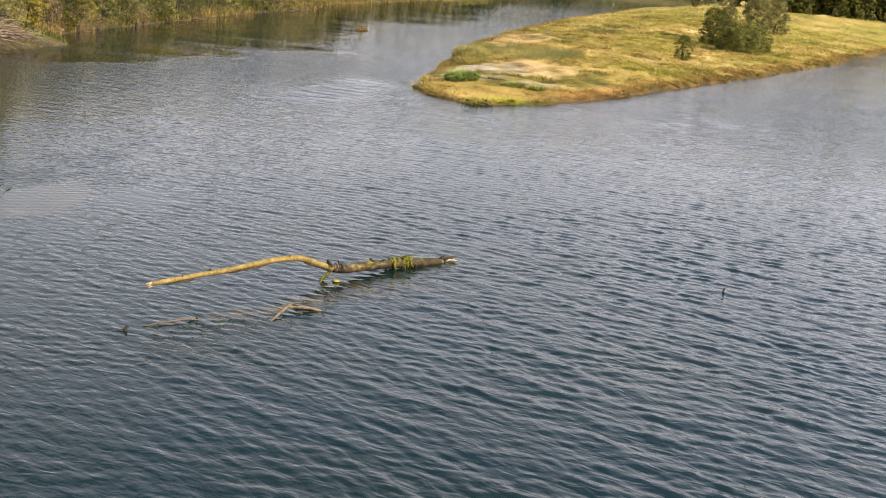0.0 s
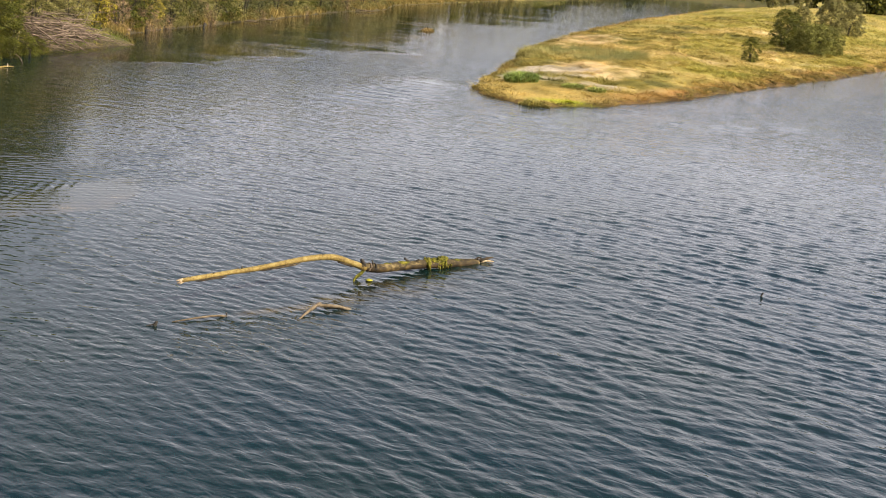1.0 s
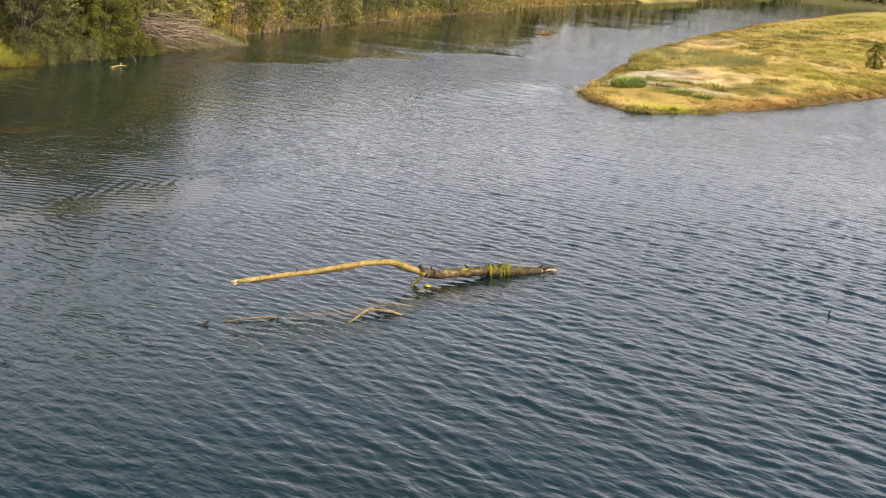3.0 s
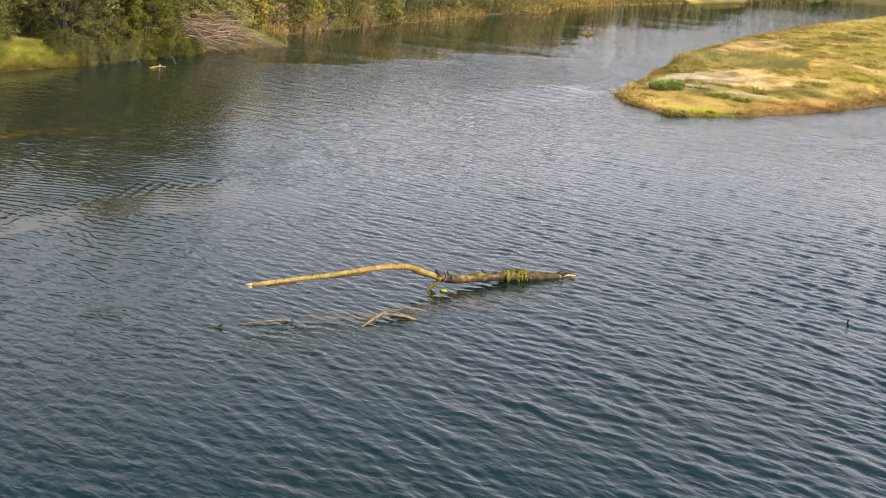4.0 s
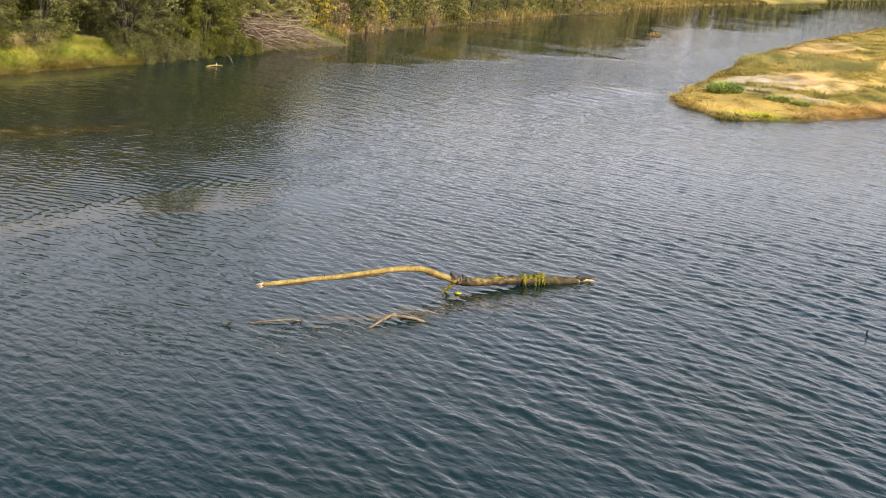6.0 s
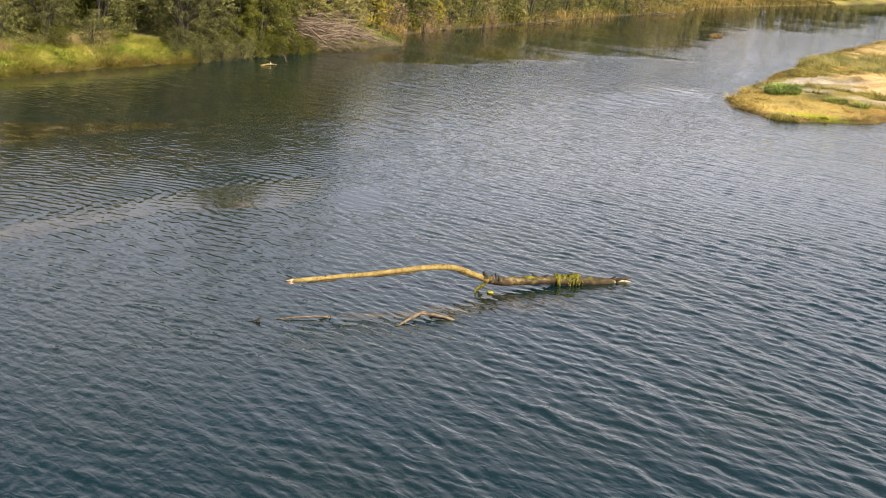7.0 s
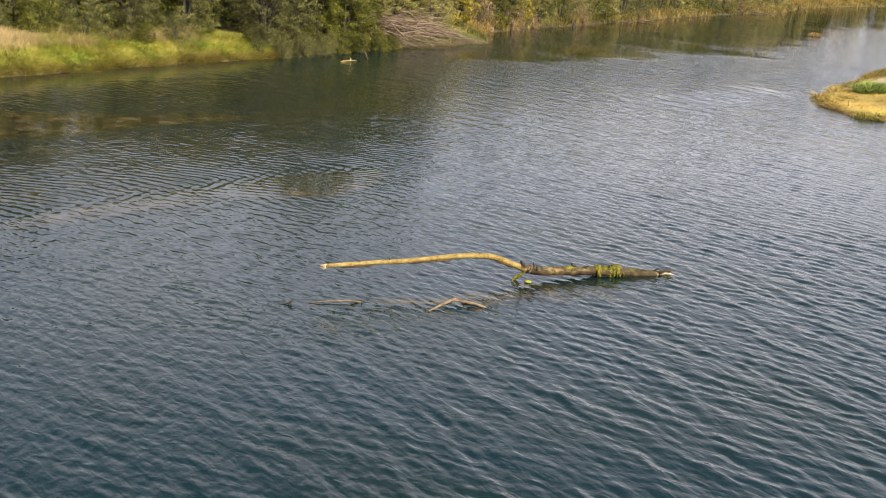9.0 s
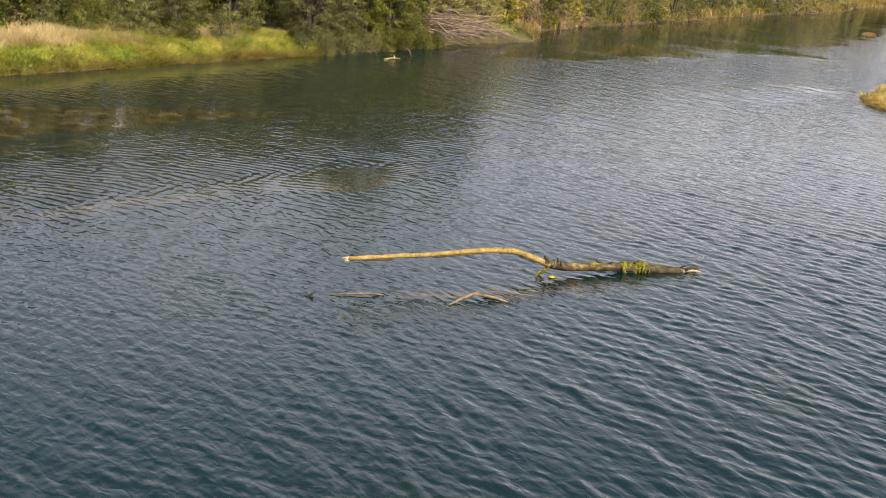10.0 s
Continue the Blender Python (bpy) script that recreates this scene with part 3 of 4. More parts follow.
def bar_reflection(x, y):
    """Dark band along the upstream edge of the long bar: the trees' reflection put into the colour."""
    patchy = 0.4 + 1.1 * value_noise(x, y, 0.5, 57)
    up, down = bar_edges(y)
    # mask of the painted tree reflection, on the bar's upstream side
    weed = bar(x, y) * smooth(0.74, 0.46, (x - up) / (down - up) + 0.4 * (value_noise(x, y, 0.7, 59) - 0.5) - 0.5 * smooth(43.5, 46, y)) * smooth(31, 37, y)
    return np.clip(weed * patchy, 0, 0.9)


def sunken(x, y):
    """Pale sunken branches and silt beside the fallen tree."""
    def seg(ax, ay, bx, by, w):
        ux, uy = bx - ax, by - ay
        k = np.clip(((x - ax) * ux + (y - ay) * uy) / (ux * ux + uy * uy), 0, 1)
        return np.exp(-((x - ax - k * ux) ** 2 + (y - ay - k * uy) ** 2) / w ** 2)
    return np.clip(np.maximum.reduce([seg(-8.3, 31.4, -6.5, 33.2, 0.20), seg(-7.9, 32.0, -6.2, 33.9, 0.12) * 0.7, seg(-6.2, 33.9, -4.6, 36.0, 0.55) * 0.6, seg(-4.9, 35.4, -3.4, 37.4, 0.5) * 0.5, seg(-6.3, 35.9, -5.2, 36.6, 0.3) * 0.6])
                   * (0.35 + 1.2 * value_noise(x, y, 0.45, 57)), 0, 0.9)


def water():
    cx, cy = 5.0, 0.0
    az = np.concatenate([np.radians(np.linspace(-180, -54, 24, endpoint=False)), np.radians(np.linspace(-54, 24, 580, endpoint=False)), np.radians(np.linspace(24, 180, 30, endpoint=False))])
    rs = np.concatenate([[0.5, 5, 10, 13], 15 * np.exp(np.arange(0, math.log(30 / 15), 0.0036)), 30 * np.exp(np.arange(0, math.log(72 / 30), 0.0022)), 72 * np.exp(np.arange(0, math.log(150 / 72), 0.0046)), 150 * np.exp(np.arange(0, math.log(300 / 150), 0.0062)), [330, 370, 430, 520, 700, 1000, 1600, 3000]])
    R, A = np.meshgrid(rs, az, indexing="ij")
    x, y = (cx + R * np.sin(A)).ravel(), (cy + R * np.cos(A)).ravel()
    r = R.ravel()
    pitch = np.maximum(r, 15) * np.where(r < 30, 0.0036, np.where(r < 72, 0.0024, np.where(r < 150, 0.0046, 0.0062)))
    still = stillness(x, y)
    g = np.random.default_rng(3)
    z = np.zeros_like(x)
    wx, wy = x + 1.6 * (value_noise(x, y, 9, 61) - 0.5), y + 1.6 * (value_noise(x, y, 9, 62) - 0.5)
    gust = (0.68 + 0.30 * patchy(x, y, 9, 63) + 0.30 * patchy(x, y, 2.5, 64)) * (1 - 0.15 * smooth(-6, -26, x) * smooth(62, 48, y))
    shear = np.interp(y, [20, 40, 48, 64.5, 83, 100], [-12, -15.5, -18, -26, -35, -42])
    eddy = smooth(2.5, -2.5, x - shear + 3 * (value_noise(x, y, 5, 65) - 0.5)) * smooth(22, 32, y)
    near, far = smooth(70, 32, r), smooth(32, 62, r)
    calm = smooth(5, -8, x + 0.22 * (y - 25) + 4 * (value_noise(x, y, 6, 68) - 0.5))  # lee of the left bank: short ripples only
    for k in range(150):
        lam = 0.20 * (1.9 / 0.20) ** (g.random() ** 1.2)
        long_wave = lam > 0.7
        kk = 2 * np.pi / lam
        seen = smooth(2.2, 3.6, lam / pitch)
        if long_wave and k % 2:
            th, amount = radians(WAVE_TURN + 24 + g.normal() * 16), far * 0.36 * (1 - 0.65 * eddy)
        elif long_wave:
            th, amount = radians(WAVE_TURN + 2 + g.normal() * 20), near * 1.24 * (1 - 0.65 * eddy) * (1 - 0.60 * calm)
        else:
            th, amount = radians(WAVE_TURN + 14 + g.normal() * 24), (1.10 - 0.40 * calm) * (1 - 0.25 * smooth(31, 21, r))
        ph = kk * (wx * math.cos(th) + wy * math.sin(th)) + g.random() * 6.28
        z += 0.0185 * (0.66 if long_wave else 1.0) / kk * seen * amount * (np.cos(ph) + 0.25 * np.cos(2 * ph))
    for k in range(20):  # longer wavelets out in the open reach
        lam = 1.3 + 1.0 * g.random()
        kk, th = 2 * np.pi / lam, radians(WAVE_TURN + 34 + g.normal() * 16)
        z += 0.006 / kk * smooth(2.0, 3.4, lam / pitch) * smooth(60, 90, r) * np.cos(kk * (wx * math.cos(th) + wy * math.sin(th)) + g.random() * 6.28)
    z *= gust * (1 - 0.93 * still) * smooth(600, 250, r)
    # standing ripples that fan out upstream of the long bar
    off = bar_edges(y)[0] - x
    lift = np.maximum(off, 0)
    fan = smooth(-0.25, 0.5, off) * np.exp(-lift / 19.0) * smooth(25, 32, y) * smooth(94, 64, y) * smooth(0.3, -1.2, shoal_flat(x, y))
    run = -0.50 * x + 0.866 * y
    bow = 1.1 * np.exp(-lift / 1.3)  # the ripples swing round as they meet the bar
    ph = 2 * np.pi * (run + bow) / 0.43 + 9 * (value_noise(x, y, 5, 71) - 0.5) + 4 * (value_noise(x, y, 1.4, 76) - 0.5)
    z += 0.0125 * fan * (np.cos(ph) + 0.25 * np.cos(2 * ph)) * (0.15 + 1.3 * patchy(x, y, 2.2, 72)) * (0.6 + 0.7 * np.exp(-lift / 1.5))
    tail = np.exp(-(((x + 17.6) / 1.5) ** 2 + ((y - 49.5) / 3.4) ** 2))  # crossing ripples where the bar ends
    z += 0.010 * tail * (np.cos(2 * np.pi * (0.8 * x + 0.6 * y) / 0.34) + np.cos(2 * np.pi * (-0.45 * x + 0.9 * y) / 0.38))
    chevron = np.exp(-(lift / 0.9) ** 2) * smooth(-0.6, -0.1, off) * smooth(30, 36, y) * smooth(50, 47, y)
    z += 0.011 * chevron * np.cos(2 * np.pi * (0.97 * x + 0.22 * y) / 0.46 + 3 * (value_noise(x, y, 1.5, 77) - 0.5))
    over = bar(x, y)
    z += 0.0012 * over * np.cos(2 * np.pi * (run + 0.3 * lift) / 0.5 + 3 * (value_noise(x, y, 3, 75) - 0.5))
    # the current breaking round the spit's tip
    riff = np.exp(-(((x + 15.5 - (y - 90) * 0.12) / 3.4) ** 2 + ((y - 89) / 8.5) ** 2))
    z *= 1 - 0.75 * np.clip(riff, 0, 1)
    z += 0.055 * riff * np.cos(2 * np.pi * (y * 0.9 + x * 0.22) / 1.9 + 2 * (value_noise(x, y, 6, 73) - 0.5)) * (0.5 + value_noise(x, y, 3, 74))
    n, m = len(rs), len(az)
    i, j = np.arange(n - 1)[:, None], np.arange(m)[None]
    k = (j + 1) % m
    quads = np.stack([i * m + j, (i + 1) * m + j, (i + 1) * m + k, i * m + k], -1).reshape(-1, 4)
    fine = np.maximum(still, 0.4 * eddy)
    z *= 1 - 0.1 * eddy
    streak = smooth(0.58, 0.72, value_noise(x * 0.22, y, 2.6, 66)) * smooth(80, 95, y)
    fine = fine * (1 - 0.65 * streak)
    fine = fine - 1.3 * smooth(55, 110, r) * (1 - 0.5 * smooth(105, 150, r)) * (1 - still) * (0.86 + 0.28 * patchy(x, y, 6, 67))
    fine = fine + np.clip(riff * 0.4, 0, 1) * np.maximum(0.15 - fine, 0)
    att = np.stack([fine, shoals(x, y), bar_reflection(x, y)], 1)
    me = mesh_of("water", np.stack([x, y, z], 1), [quads, np.arange(m)[None]], WATER, att, "river", True)
    tagged(new("water", me), "wind-rippled blue-grey river water with smooth slicks", "water", kind="structure")


water()


# ---- the fallen tree in the river ----
def at(x, y, z, d=(0, 0, 0)):
    return (x + d[0], y + d[1], z + d[2])


def fallen_tree():
    base = new("fallen_tree")
    base.location = (-6.0, 36.7, 0)
    o = np.array([-6.0, 36.7, 0])
    limb = [(-9.88, 30.90, 0.86), (-9.45, 31.65, 0.85), (-9.0, 32.4, 0.85), (-8.55, 33.15, 0.83), (-8.1, 33.9, 0.85), (-7.4, 35.1, 0.86), (-6.86, 35.92, 0.78), (-6.4, 36.35, 0.58), (-6.0, 36.75, 0.37)]
    bm = tube(bmesh.new(), bend(np.array(limb) - o, 8), [0.060, 0.068, 0.064, 0.072, 0.078, 0.074, 0.086, 0.092, 0.098, 0.094, 0.105], 14, 0.035, 1)
    limb_ob = part("limb", bm, PALE_WOOD, base, "bleached yellowish bare limb with a broken end")
    # splintered end, the knots left by broken twigs, long strips where the bark has come off
    for p, q, r in (((-9.86, 30.92, 0.88), (-9.97, 30.74, 0.88), 0.045), ((-9.88, 30.9, 0.84), (-9.96, 30.78, 0.80), 0.035), ((-9.84, 30.95, 0.82), (-9.90, 30.80, 0.775), 0.03)):
        part("splinter", tube(bmesh.new(), np.array([p, q]) - o, [r, r * 0.35], 6, 0.3, 3), BROKEN_END, limb_ob)
    for p, d, r in (((-9.3, 31.85, 0.90), (0.02, -0.03, 0.06), 0.020), ((-8.78, 32.75, 0.90), (0.03, -0.02, 0.09), 0.028), ((-8.83, 32.68, 0.90), (-0.05, -0.03, 0.05), 0.018),
                    ((-9.15, 32.1, 0.79), (0.01, -0.05, -0.06), 0.024), ((-8.62, 33.05, 0.78), (0.02, -0.05, -0.05), 0.022), ((-8.0, 34.0, 0.78), (0.0, -0.05, -0.06), 0.02), ((-7.1, 35.5, 0.90), (0.02, 0.02, 0.06), 0.022)):
        part("twig_stub", tube(bmesh.new(), np.array([p, at(*p, d)]) - o, [r, r * 0.6], 6, 0.2, 4), BARK, limb_ob)
    for p, q in (((-9.6, 31.25, 0.80), (-9.05, 32.2, 0.79)), ((-8.4, 33.3, 0.775), (-7.6, 34.65, 0.785)), ((-6.75, 35.95, 0.66), (-6.3, 36.35, 0.46))):
        line = np.linspace(np.array(p), np.array(q), 7) + np.array([0.03, -0.03, 0])
        part("bark_strip", tube(bmesh.new(), line - o, [0.012, 0.034, 0.03, 0.036, 0.012], 6, 0.35, 8), DARK_WOOD, limb_ob)
    trunk = [(-6.15, 36.6, 0.45), (-5.7, 37.2, 0.31), (-5.1, 38.1, 0.25), (-4.5, 38.95, 0.20), (-3.9, 39.6, 0.15), (-3.45, 40.2, 0.09), (-3.1, 40.62, 0.05), (-2.9, 40.85, 0.0)]
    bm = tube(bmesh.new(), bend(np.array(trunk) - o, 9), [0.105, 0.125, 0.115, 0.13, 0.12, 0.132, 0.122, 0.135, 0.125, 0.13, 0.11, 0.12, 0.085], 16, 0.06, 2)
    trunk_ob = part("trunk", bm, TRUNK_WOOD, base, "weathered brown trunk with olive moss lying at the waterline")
    # dark lower shell: wet bark, and the underside's shade put into its colour
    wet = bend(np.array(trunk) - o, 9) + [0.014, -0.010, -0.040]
    part("wet_bark", tube(bmesh.new(), wet[3:-3], [0.10, 0.117, 0.112, 0.12, 0.116, 0.122, 0.118, 0.124, 0.12, 0.115, 0.1], 14, 0.07, 12), DARK_WOOD, trunk_ob, "underside of the trunk, wet and darkened for shade")
    # the ragged root end
    for k, (p, q, r) in enumerate((((-2.85, 40.9, 0.06), (-2.45, 41.3, 0.16), 0.05), ((-2.85, 40.95, 0.03), (-2.40, 41.15, 0.04), 0.05), ((-2.95, 40.8, 0.08), (-2.62, 41.35, 0.05), 0.06), ((-3.05, 40.7, 0.10), (-2.8, 40.8, 0.24), 0.035))):
        mid = (np.array(p) + q) / 2 + [0, 0, 0.03]
        part("root_stub", tube(bmesh.new(), bend(np.array([p, mid, q]) - o, 3), [r, r * 0.8, r * 0.35], 7, 0.25, 40 + k), BROKEN_END if k == 1 else DARK_WOOD, trunk_ob)
    # the collar of bark round the joint, and broken branches
    for p, q, r in (((-6.02, 36.70, 0.44), (-6.10, 36.60, 0.66), 0.075), ((-5.80, 37.02, 0.42), (-5.84, 36.98, 0.58), 0.035), ((-4.88, 38.40, 0.33), (-5.02, 38.22, 0.47), 0.055), ((-4.70, 38.62, 0.34), (-4.60, 38.66, 0.40), 0.03)):
        part("branch_stub", tube(bmesh.new(), bend(np.array([p, (np.array(p) + q) / 2, q]) - o, 2), [r, r * 0.9, r * 0.7], 7, 0.2, 5), BARK, base)
    for k, (c, r) in enumerate((((-5.93, 36.88, 0.375), 0.135), ((-5.80, 37.05, 0.345), 0.132))):
        ring = [np.array(c) + r * (math.cos(a) * np.array([0.78, -0.62, 0.05]) + math.sin(a) * np.array([0.25, 0.20, 0.95])) for a in np.linspace(0, 2 * math.pi, 15)]
        part("bark_ring", tube(bmesh.new(), np.array(ring) - o, [0.024, 0.02, 0.028, 0.024], 6, 0.2, 50 + k), BARK if k else GREY_TWIG, base)
    part("fork_branch", tube(bmesh.new(), bend(np.array([(-6.0, 36.72, 0.36), (-6.1, 36.68, 0.20), (-6.28, 36.55, 0.0), (-6.4, 36.45, -0.2)]) - o, 4), [0.060, 0.05, 0.042, 0.04], 8, 0.15, 6), MOSS, base, "mossy forked branch reaching into the water")
    part("fork_branch", tube(bmesh.new(), bend(np.array([(-6.1, 36.66, 0.22), (-6.22, 36.44, 0.12), (-6.26, 36.30, -0.06)]) - o, 4), [0.035, 0.03, 0.025], 7, 0.15, 7), MOSS, base, "mossy forked branch reaching into the water")
    # moss: a cap on the trunk, and wet strands that hang from it into the water
    along, across = np.array([0.61, 0.79, -0.07]), np.array([0.79, -0.61, 0.0])
    for k, (c, s, strands) in enumerate((((-4.40, 39.06, 0.22), (0.14, 0.150, 0.17), 9), ((-4.22, 39.28, 0.27), (0.16, 0.12, 0.085), 0), ((-3.98, 39.53, 0.20), (0.29, 0.165, 0.19), 16), ((-5.05, 38.14, 0.34), (0.26, 0.09, 0.05), 0), ((-5.45, 37.60, 0.36), (0.16, 0.07, 0.05), 0), ((-3.55, 40.05, 0.19), (0.2, 0.08, 0.05), 0))):
        bm = bmesh.new()
        bmesh.ops.create_icosphere(bm, subdivisions=4, radius=1)
        for v in bm.verts:
            q = 1 + 0.38 * noise.noise(v.co * 2.3 + Vector(c) * 3) + 0.26 * noise.noise(v.co * 7 + Vector(c)) + 0.10 * noise.noise(v.co * 17)
            p = np.array(c) + along * v.co.x * s[0] * q + across * v.co.y * s[1] * q + np.array([0, 0, v.co.z * s[2] * q])
            v.co = Vector(p - o)
        cushion = part("moss_cushion", bm, MOSS, base, "yellow-green moss")
        if strands:
            g, bm = random.Random(60 + k), bmesh.new()
            for i in range(strands):
                u, w = g.uniform(-1, 1), (1 if g.random() < 0.75 else -1) * g.uniform(0.75, 1.1)
                foot = np.array(c) + along * u * s[0] * 1.05 + across * w * s[1]
                top = foot * [1, 1, 0] + [0, 0, c[2] + g.uniform(-0.10, 0.08)]
                low = foot + across * w * g.uniform(0.0, 0.06)
                low[2] = g.uniform(-0.06, 0.10)
                r = g.uniform(0.012, 0.034)
                tube(bm, np.array([top, (top + low) / 2 + across * w * 0.02, low]) - o, [r, r * 1.3, r * 0.4], 4, 0.2, i)
            tagged(part("moss_strands", bm, MOSS, cushion), kind="stuff")
    tagged(base, "fallen bare tree, bleached limb and mossy trunk, lying in river", "fallen tree")


fallen_tree()


def floating_branch(label, pieces):
    base = new("dead_branch")
    base.location = (*pieces[0][0][0][:2], 0)
    o = np.array(base.location)
    for k, (line, radii, mat) in enumerate(pieces):
        part("branch", tube(bmesh.new(), bend(np.array(line) - o, 4), radii, 8, 0.14, 20 + k), mat, base)
    return tagged(base, label, "branch")


floating_branch("thin dead branch half sunk in the river", [
    ([(-9.72, 29.85, 0.00), (-9.35, 30.15, 0.05), (-9.0, 30.5, 0.07), (-8.7, 30.85, 0.04), (-8.5, 31.1, -0.06)], [0.014, 0.024, 0.028, 0.03, 0.02], STICK),
    ([(-8.62, 30.98, -0.05), (-8.60, 31.0, 0.06), (-8.63, 30.98, 0.12)], [0.02, 0.018, 0.012], BARK)])
floating_branch("dark broken twig poking out of the river", [
    ([(-10.35, 29.1, -0.05), (-10.1, 29.25, 0.03), (-9.98, 29.33, 0.05)], [0.012, 0.02, 0.03], BARK),
    ([(-10.0, 29.30, -0.03), (-9.97, 29.33, 0.08), (-9.93, 29.35, 0.13)], [0.05, 0.045, 0.02], BARK)])
floating_branch("forked dead branch lying just above the water", [
    ([(-6.78, 31.55, -0.06), (-6.68, 31.9, 0.05), (-6.58, 32.4, 0.12), (-6.5, 32.75, 0.16), (-6.46, 32.9, 0.15)], [0.022, 0.035, 0.045, 0.05, 0.04], STICK),
    ([(-6.54, 32.72, 0.15), (-6.2, 32.95, 0.11), (-5.9, 33.1, 0.07), (-5.62, 33.25, -0.03)], [0.04, 0.05, 0.045, 0.035], STICK),
    ([(-6.35, 33.0, -0.02), (-6.1, 33.25, 0.03), (-5.7, 33.4, -0.02)], [0.03, 0.035, 0.03], BARK)])
floating_branch("short dark stub standing out of the river", [([(6.62, 41.2, -0.15), (6.62, 41.2, 0.05), (6.66, 41.18, 0.15)], [0.035, 0.035, 0.02], BARK)])


def floating_pad():
    bm = bmesh.new()
    bmesh.ops.create_icosphere(bm, subdivisions=3, radius=1)
    for v in bm.verts:
        k = 1 + 0.25 * noise.noise(v.co * 2.5)
        v.co = Vector((v.co.x * 0.11 * k, v.co.y * 0.12 * k, v.co.z * 0.035 * k + 0.01))
    ob = part("yellow_leaf_raft", bm, YELLOW_LEAF)
    ob.location = (-5.82, 36.62, 0.02)
    tagged(ob, "small bright yellow clump of leaves floating by the trunk", "leaves")


floating_pad()


# ---- drift along the left bank ----
def drift_log(label, line, radius, stubs=(), wood=None):
    base = new("driftwood")
    base.location = (*line[0][:2], 0)
    o = np.array(base.location)
    part("log", tube(bmesh.new(), bend(np.array(line) - o, 4), [radius * 0.5, radius, radius * 0.9, radius * 0.4], 8, 0.2, 31), wood or DRIFT, base)
    for s in stubs:
        part("branch_stub", tube(bmesh.new(), bend(np.array(s) - o, 3), [radius * 0.7, radius * 0.5, radius * 0.3], 6, 0.2, 32), DRIFT, base)
    tagged(base, label, "driftwood")


drift_log(wood=PALE_WOOD, label="pale drifting log by the wooded bank", line=[(-39.5, 78.0, 0.0), (-39.3, 78.6, 0.07), (-39.2, 79.0, 0.08), (-39.1, 79.6, 0.03)], radius=0.06, stubs=[[(-39.2, 78.9, 0.06), (-39.15, 78.85, 0.2), (-39.15, 78.8, 0.28)]])
drift_log("thin broken branch standing in the shallows", [(-39.6, 82.0, -0.1), (-39.7, 81.9, 0.2), (-39.75, 81.7, 0.45), (-39.9, 81.4, 0.62)], 0.045, wood=STICK)
drift_log("pale log against the far bank", [(-43.6, 145.5, 0.12), (-43.1, 145.7, 0.2), (-42.4, 145.9, 0.2), (-41.8, 146, 0.1)], 0.07, wood=STICK)
drift_log("pale log against the far bank", [(-43.4, 151.5, 0.12), (-42.8, 151.7, 0.2), (-42.0, 151.9, 0.2), (-41.2, 152, 0.1)], 0.07, wood=STICK)
drift_log("dark stump in the far shallows", [(-43.6, 131.3, -0.1), (-43.6, 131.4, 0.2), (-43.6, 131.6, 0.4), (-43.7, 131.7, 0.5)], 0.14, wood=BARK)
drift_log("long pale log against the far bank", [(-43.0, 196.5, 0.1), (-41.8, 197.2, 0.22), (-40.2, 198, 0.22), (-38.6, 198.8, 0.1)], 0.09, wood=STICK)


def brush_pile():
    base = new("brush_pile")
    base.location = (-43.5, 96.5, 0)
    g = random.Random(12)
    for k in range(300):
        y0 = 88.6 + 11.5 * g.random()
        arch = max(0.15, 1 - ((y0 - 93.5) / 9.5) ** 2)
        x0 = -46.4 + 4.6 * g.random()
        front = (x0 + 46.4) / 4.6
        top = (3.1 - 1.9 * front) * arch * (0.35 + 0.65 * g.random()) + 0.15
        ln = 1.6 + 4.2 * g.random() ** 1.5
        turn = g.gauss(0.25, 0.45) if g.random() < 0.6 else g.uniform(-0.6, 2.4)
        dx, dy = math.sin(turn), math.cos(turn)
        fall = g.gauss(0.22, 0.22)
        z1 = min(max(0.08, top - fall * ln), 3.0)
        sag = g.uniform(-0.15, 0.55)
        side = g.uniform(-0.5, 0.5)
        p = [(x0, y0, top), (x0 + dx * ln * 0.35 - dy * side * 0.5, y0 + dy * ln * 0.35 + dx * side * 0.5, top + (z1 - top) * 0.35 + sag * 0.6),
             (x0 + dx * ln * 0.7 - dy * side * 0.4, y0 + dy * ln * 0.7, top + (z1 - top) * 0.7 + sag * 0.5), (min(x0 + dx * ln, -39.9), min(y0 + dy * ln, 104.6), z1)]
        r = 0.016 + 0.052 * g.random() ** 2.2
        stick = part("branch", tube(bmesh.new(), bend(np.array(p) - np.array(base.location), 4), [r, r * 0.85, r * 0.6, r * 0.25], 5, 0.12, k), GREY_TWIG, base)
        if k % 3 == 0:  # a side twig
            a = np.array(p[1])
            b = a + [g.uniform(-0.5, 0.9), g.uniform(0.2, 1.2), g.uniform(-0.3, 0.6)]
            part("twig", tube(bmesh.new(), bend(np.array([a, (a + b) / 2 + [0, 0, 0.1], b]) - np.array(base.location), 3), [r * 0.5, r * 0.35, 0.006], 4, 0.1, k), GREY_TWIG, stick)
    tagged(base, "grey heap of dead leafless branches on the river bank", "brush pile")


brush_pile()


# ---- trees and shrubs ----
def z_at(x, y):
    return float(land(np.array([x]), np.array([y]))[0])


def stand(kind, places):
    """The first place takes the thing itself, the others copies: x, y, size, turn."""
    for k, (x, y, s, a) in enumerate(places):
        m = pose(x, y, max(z_at(x, y) - 0.05, 0.0), 0, 0, a) @ Matrix.Scale(s, 4)
        if k == 0:
            kind.matrix_basis = m
        else:
            copy_thing(kind, m)


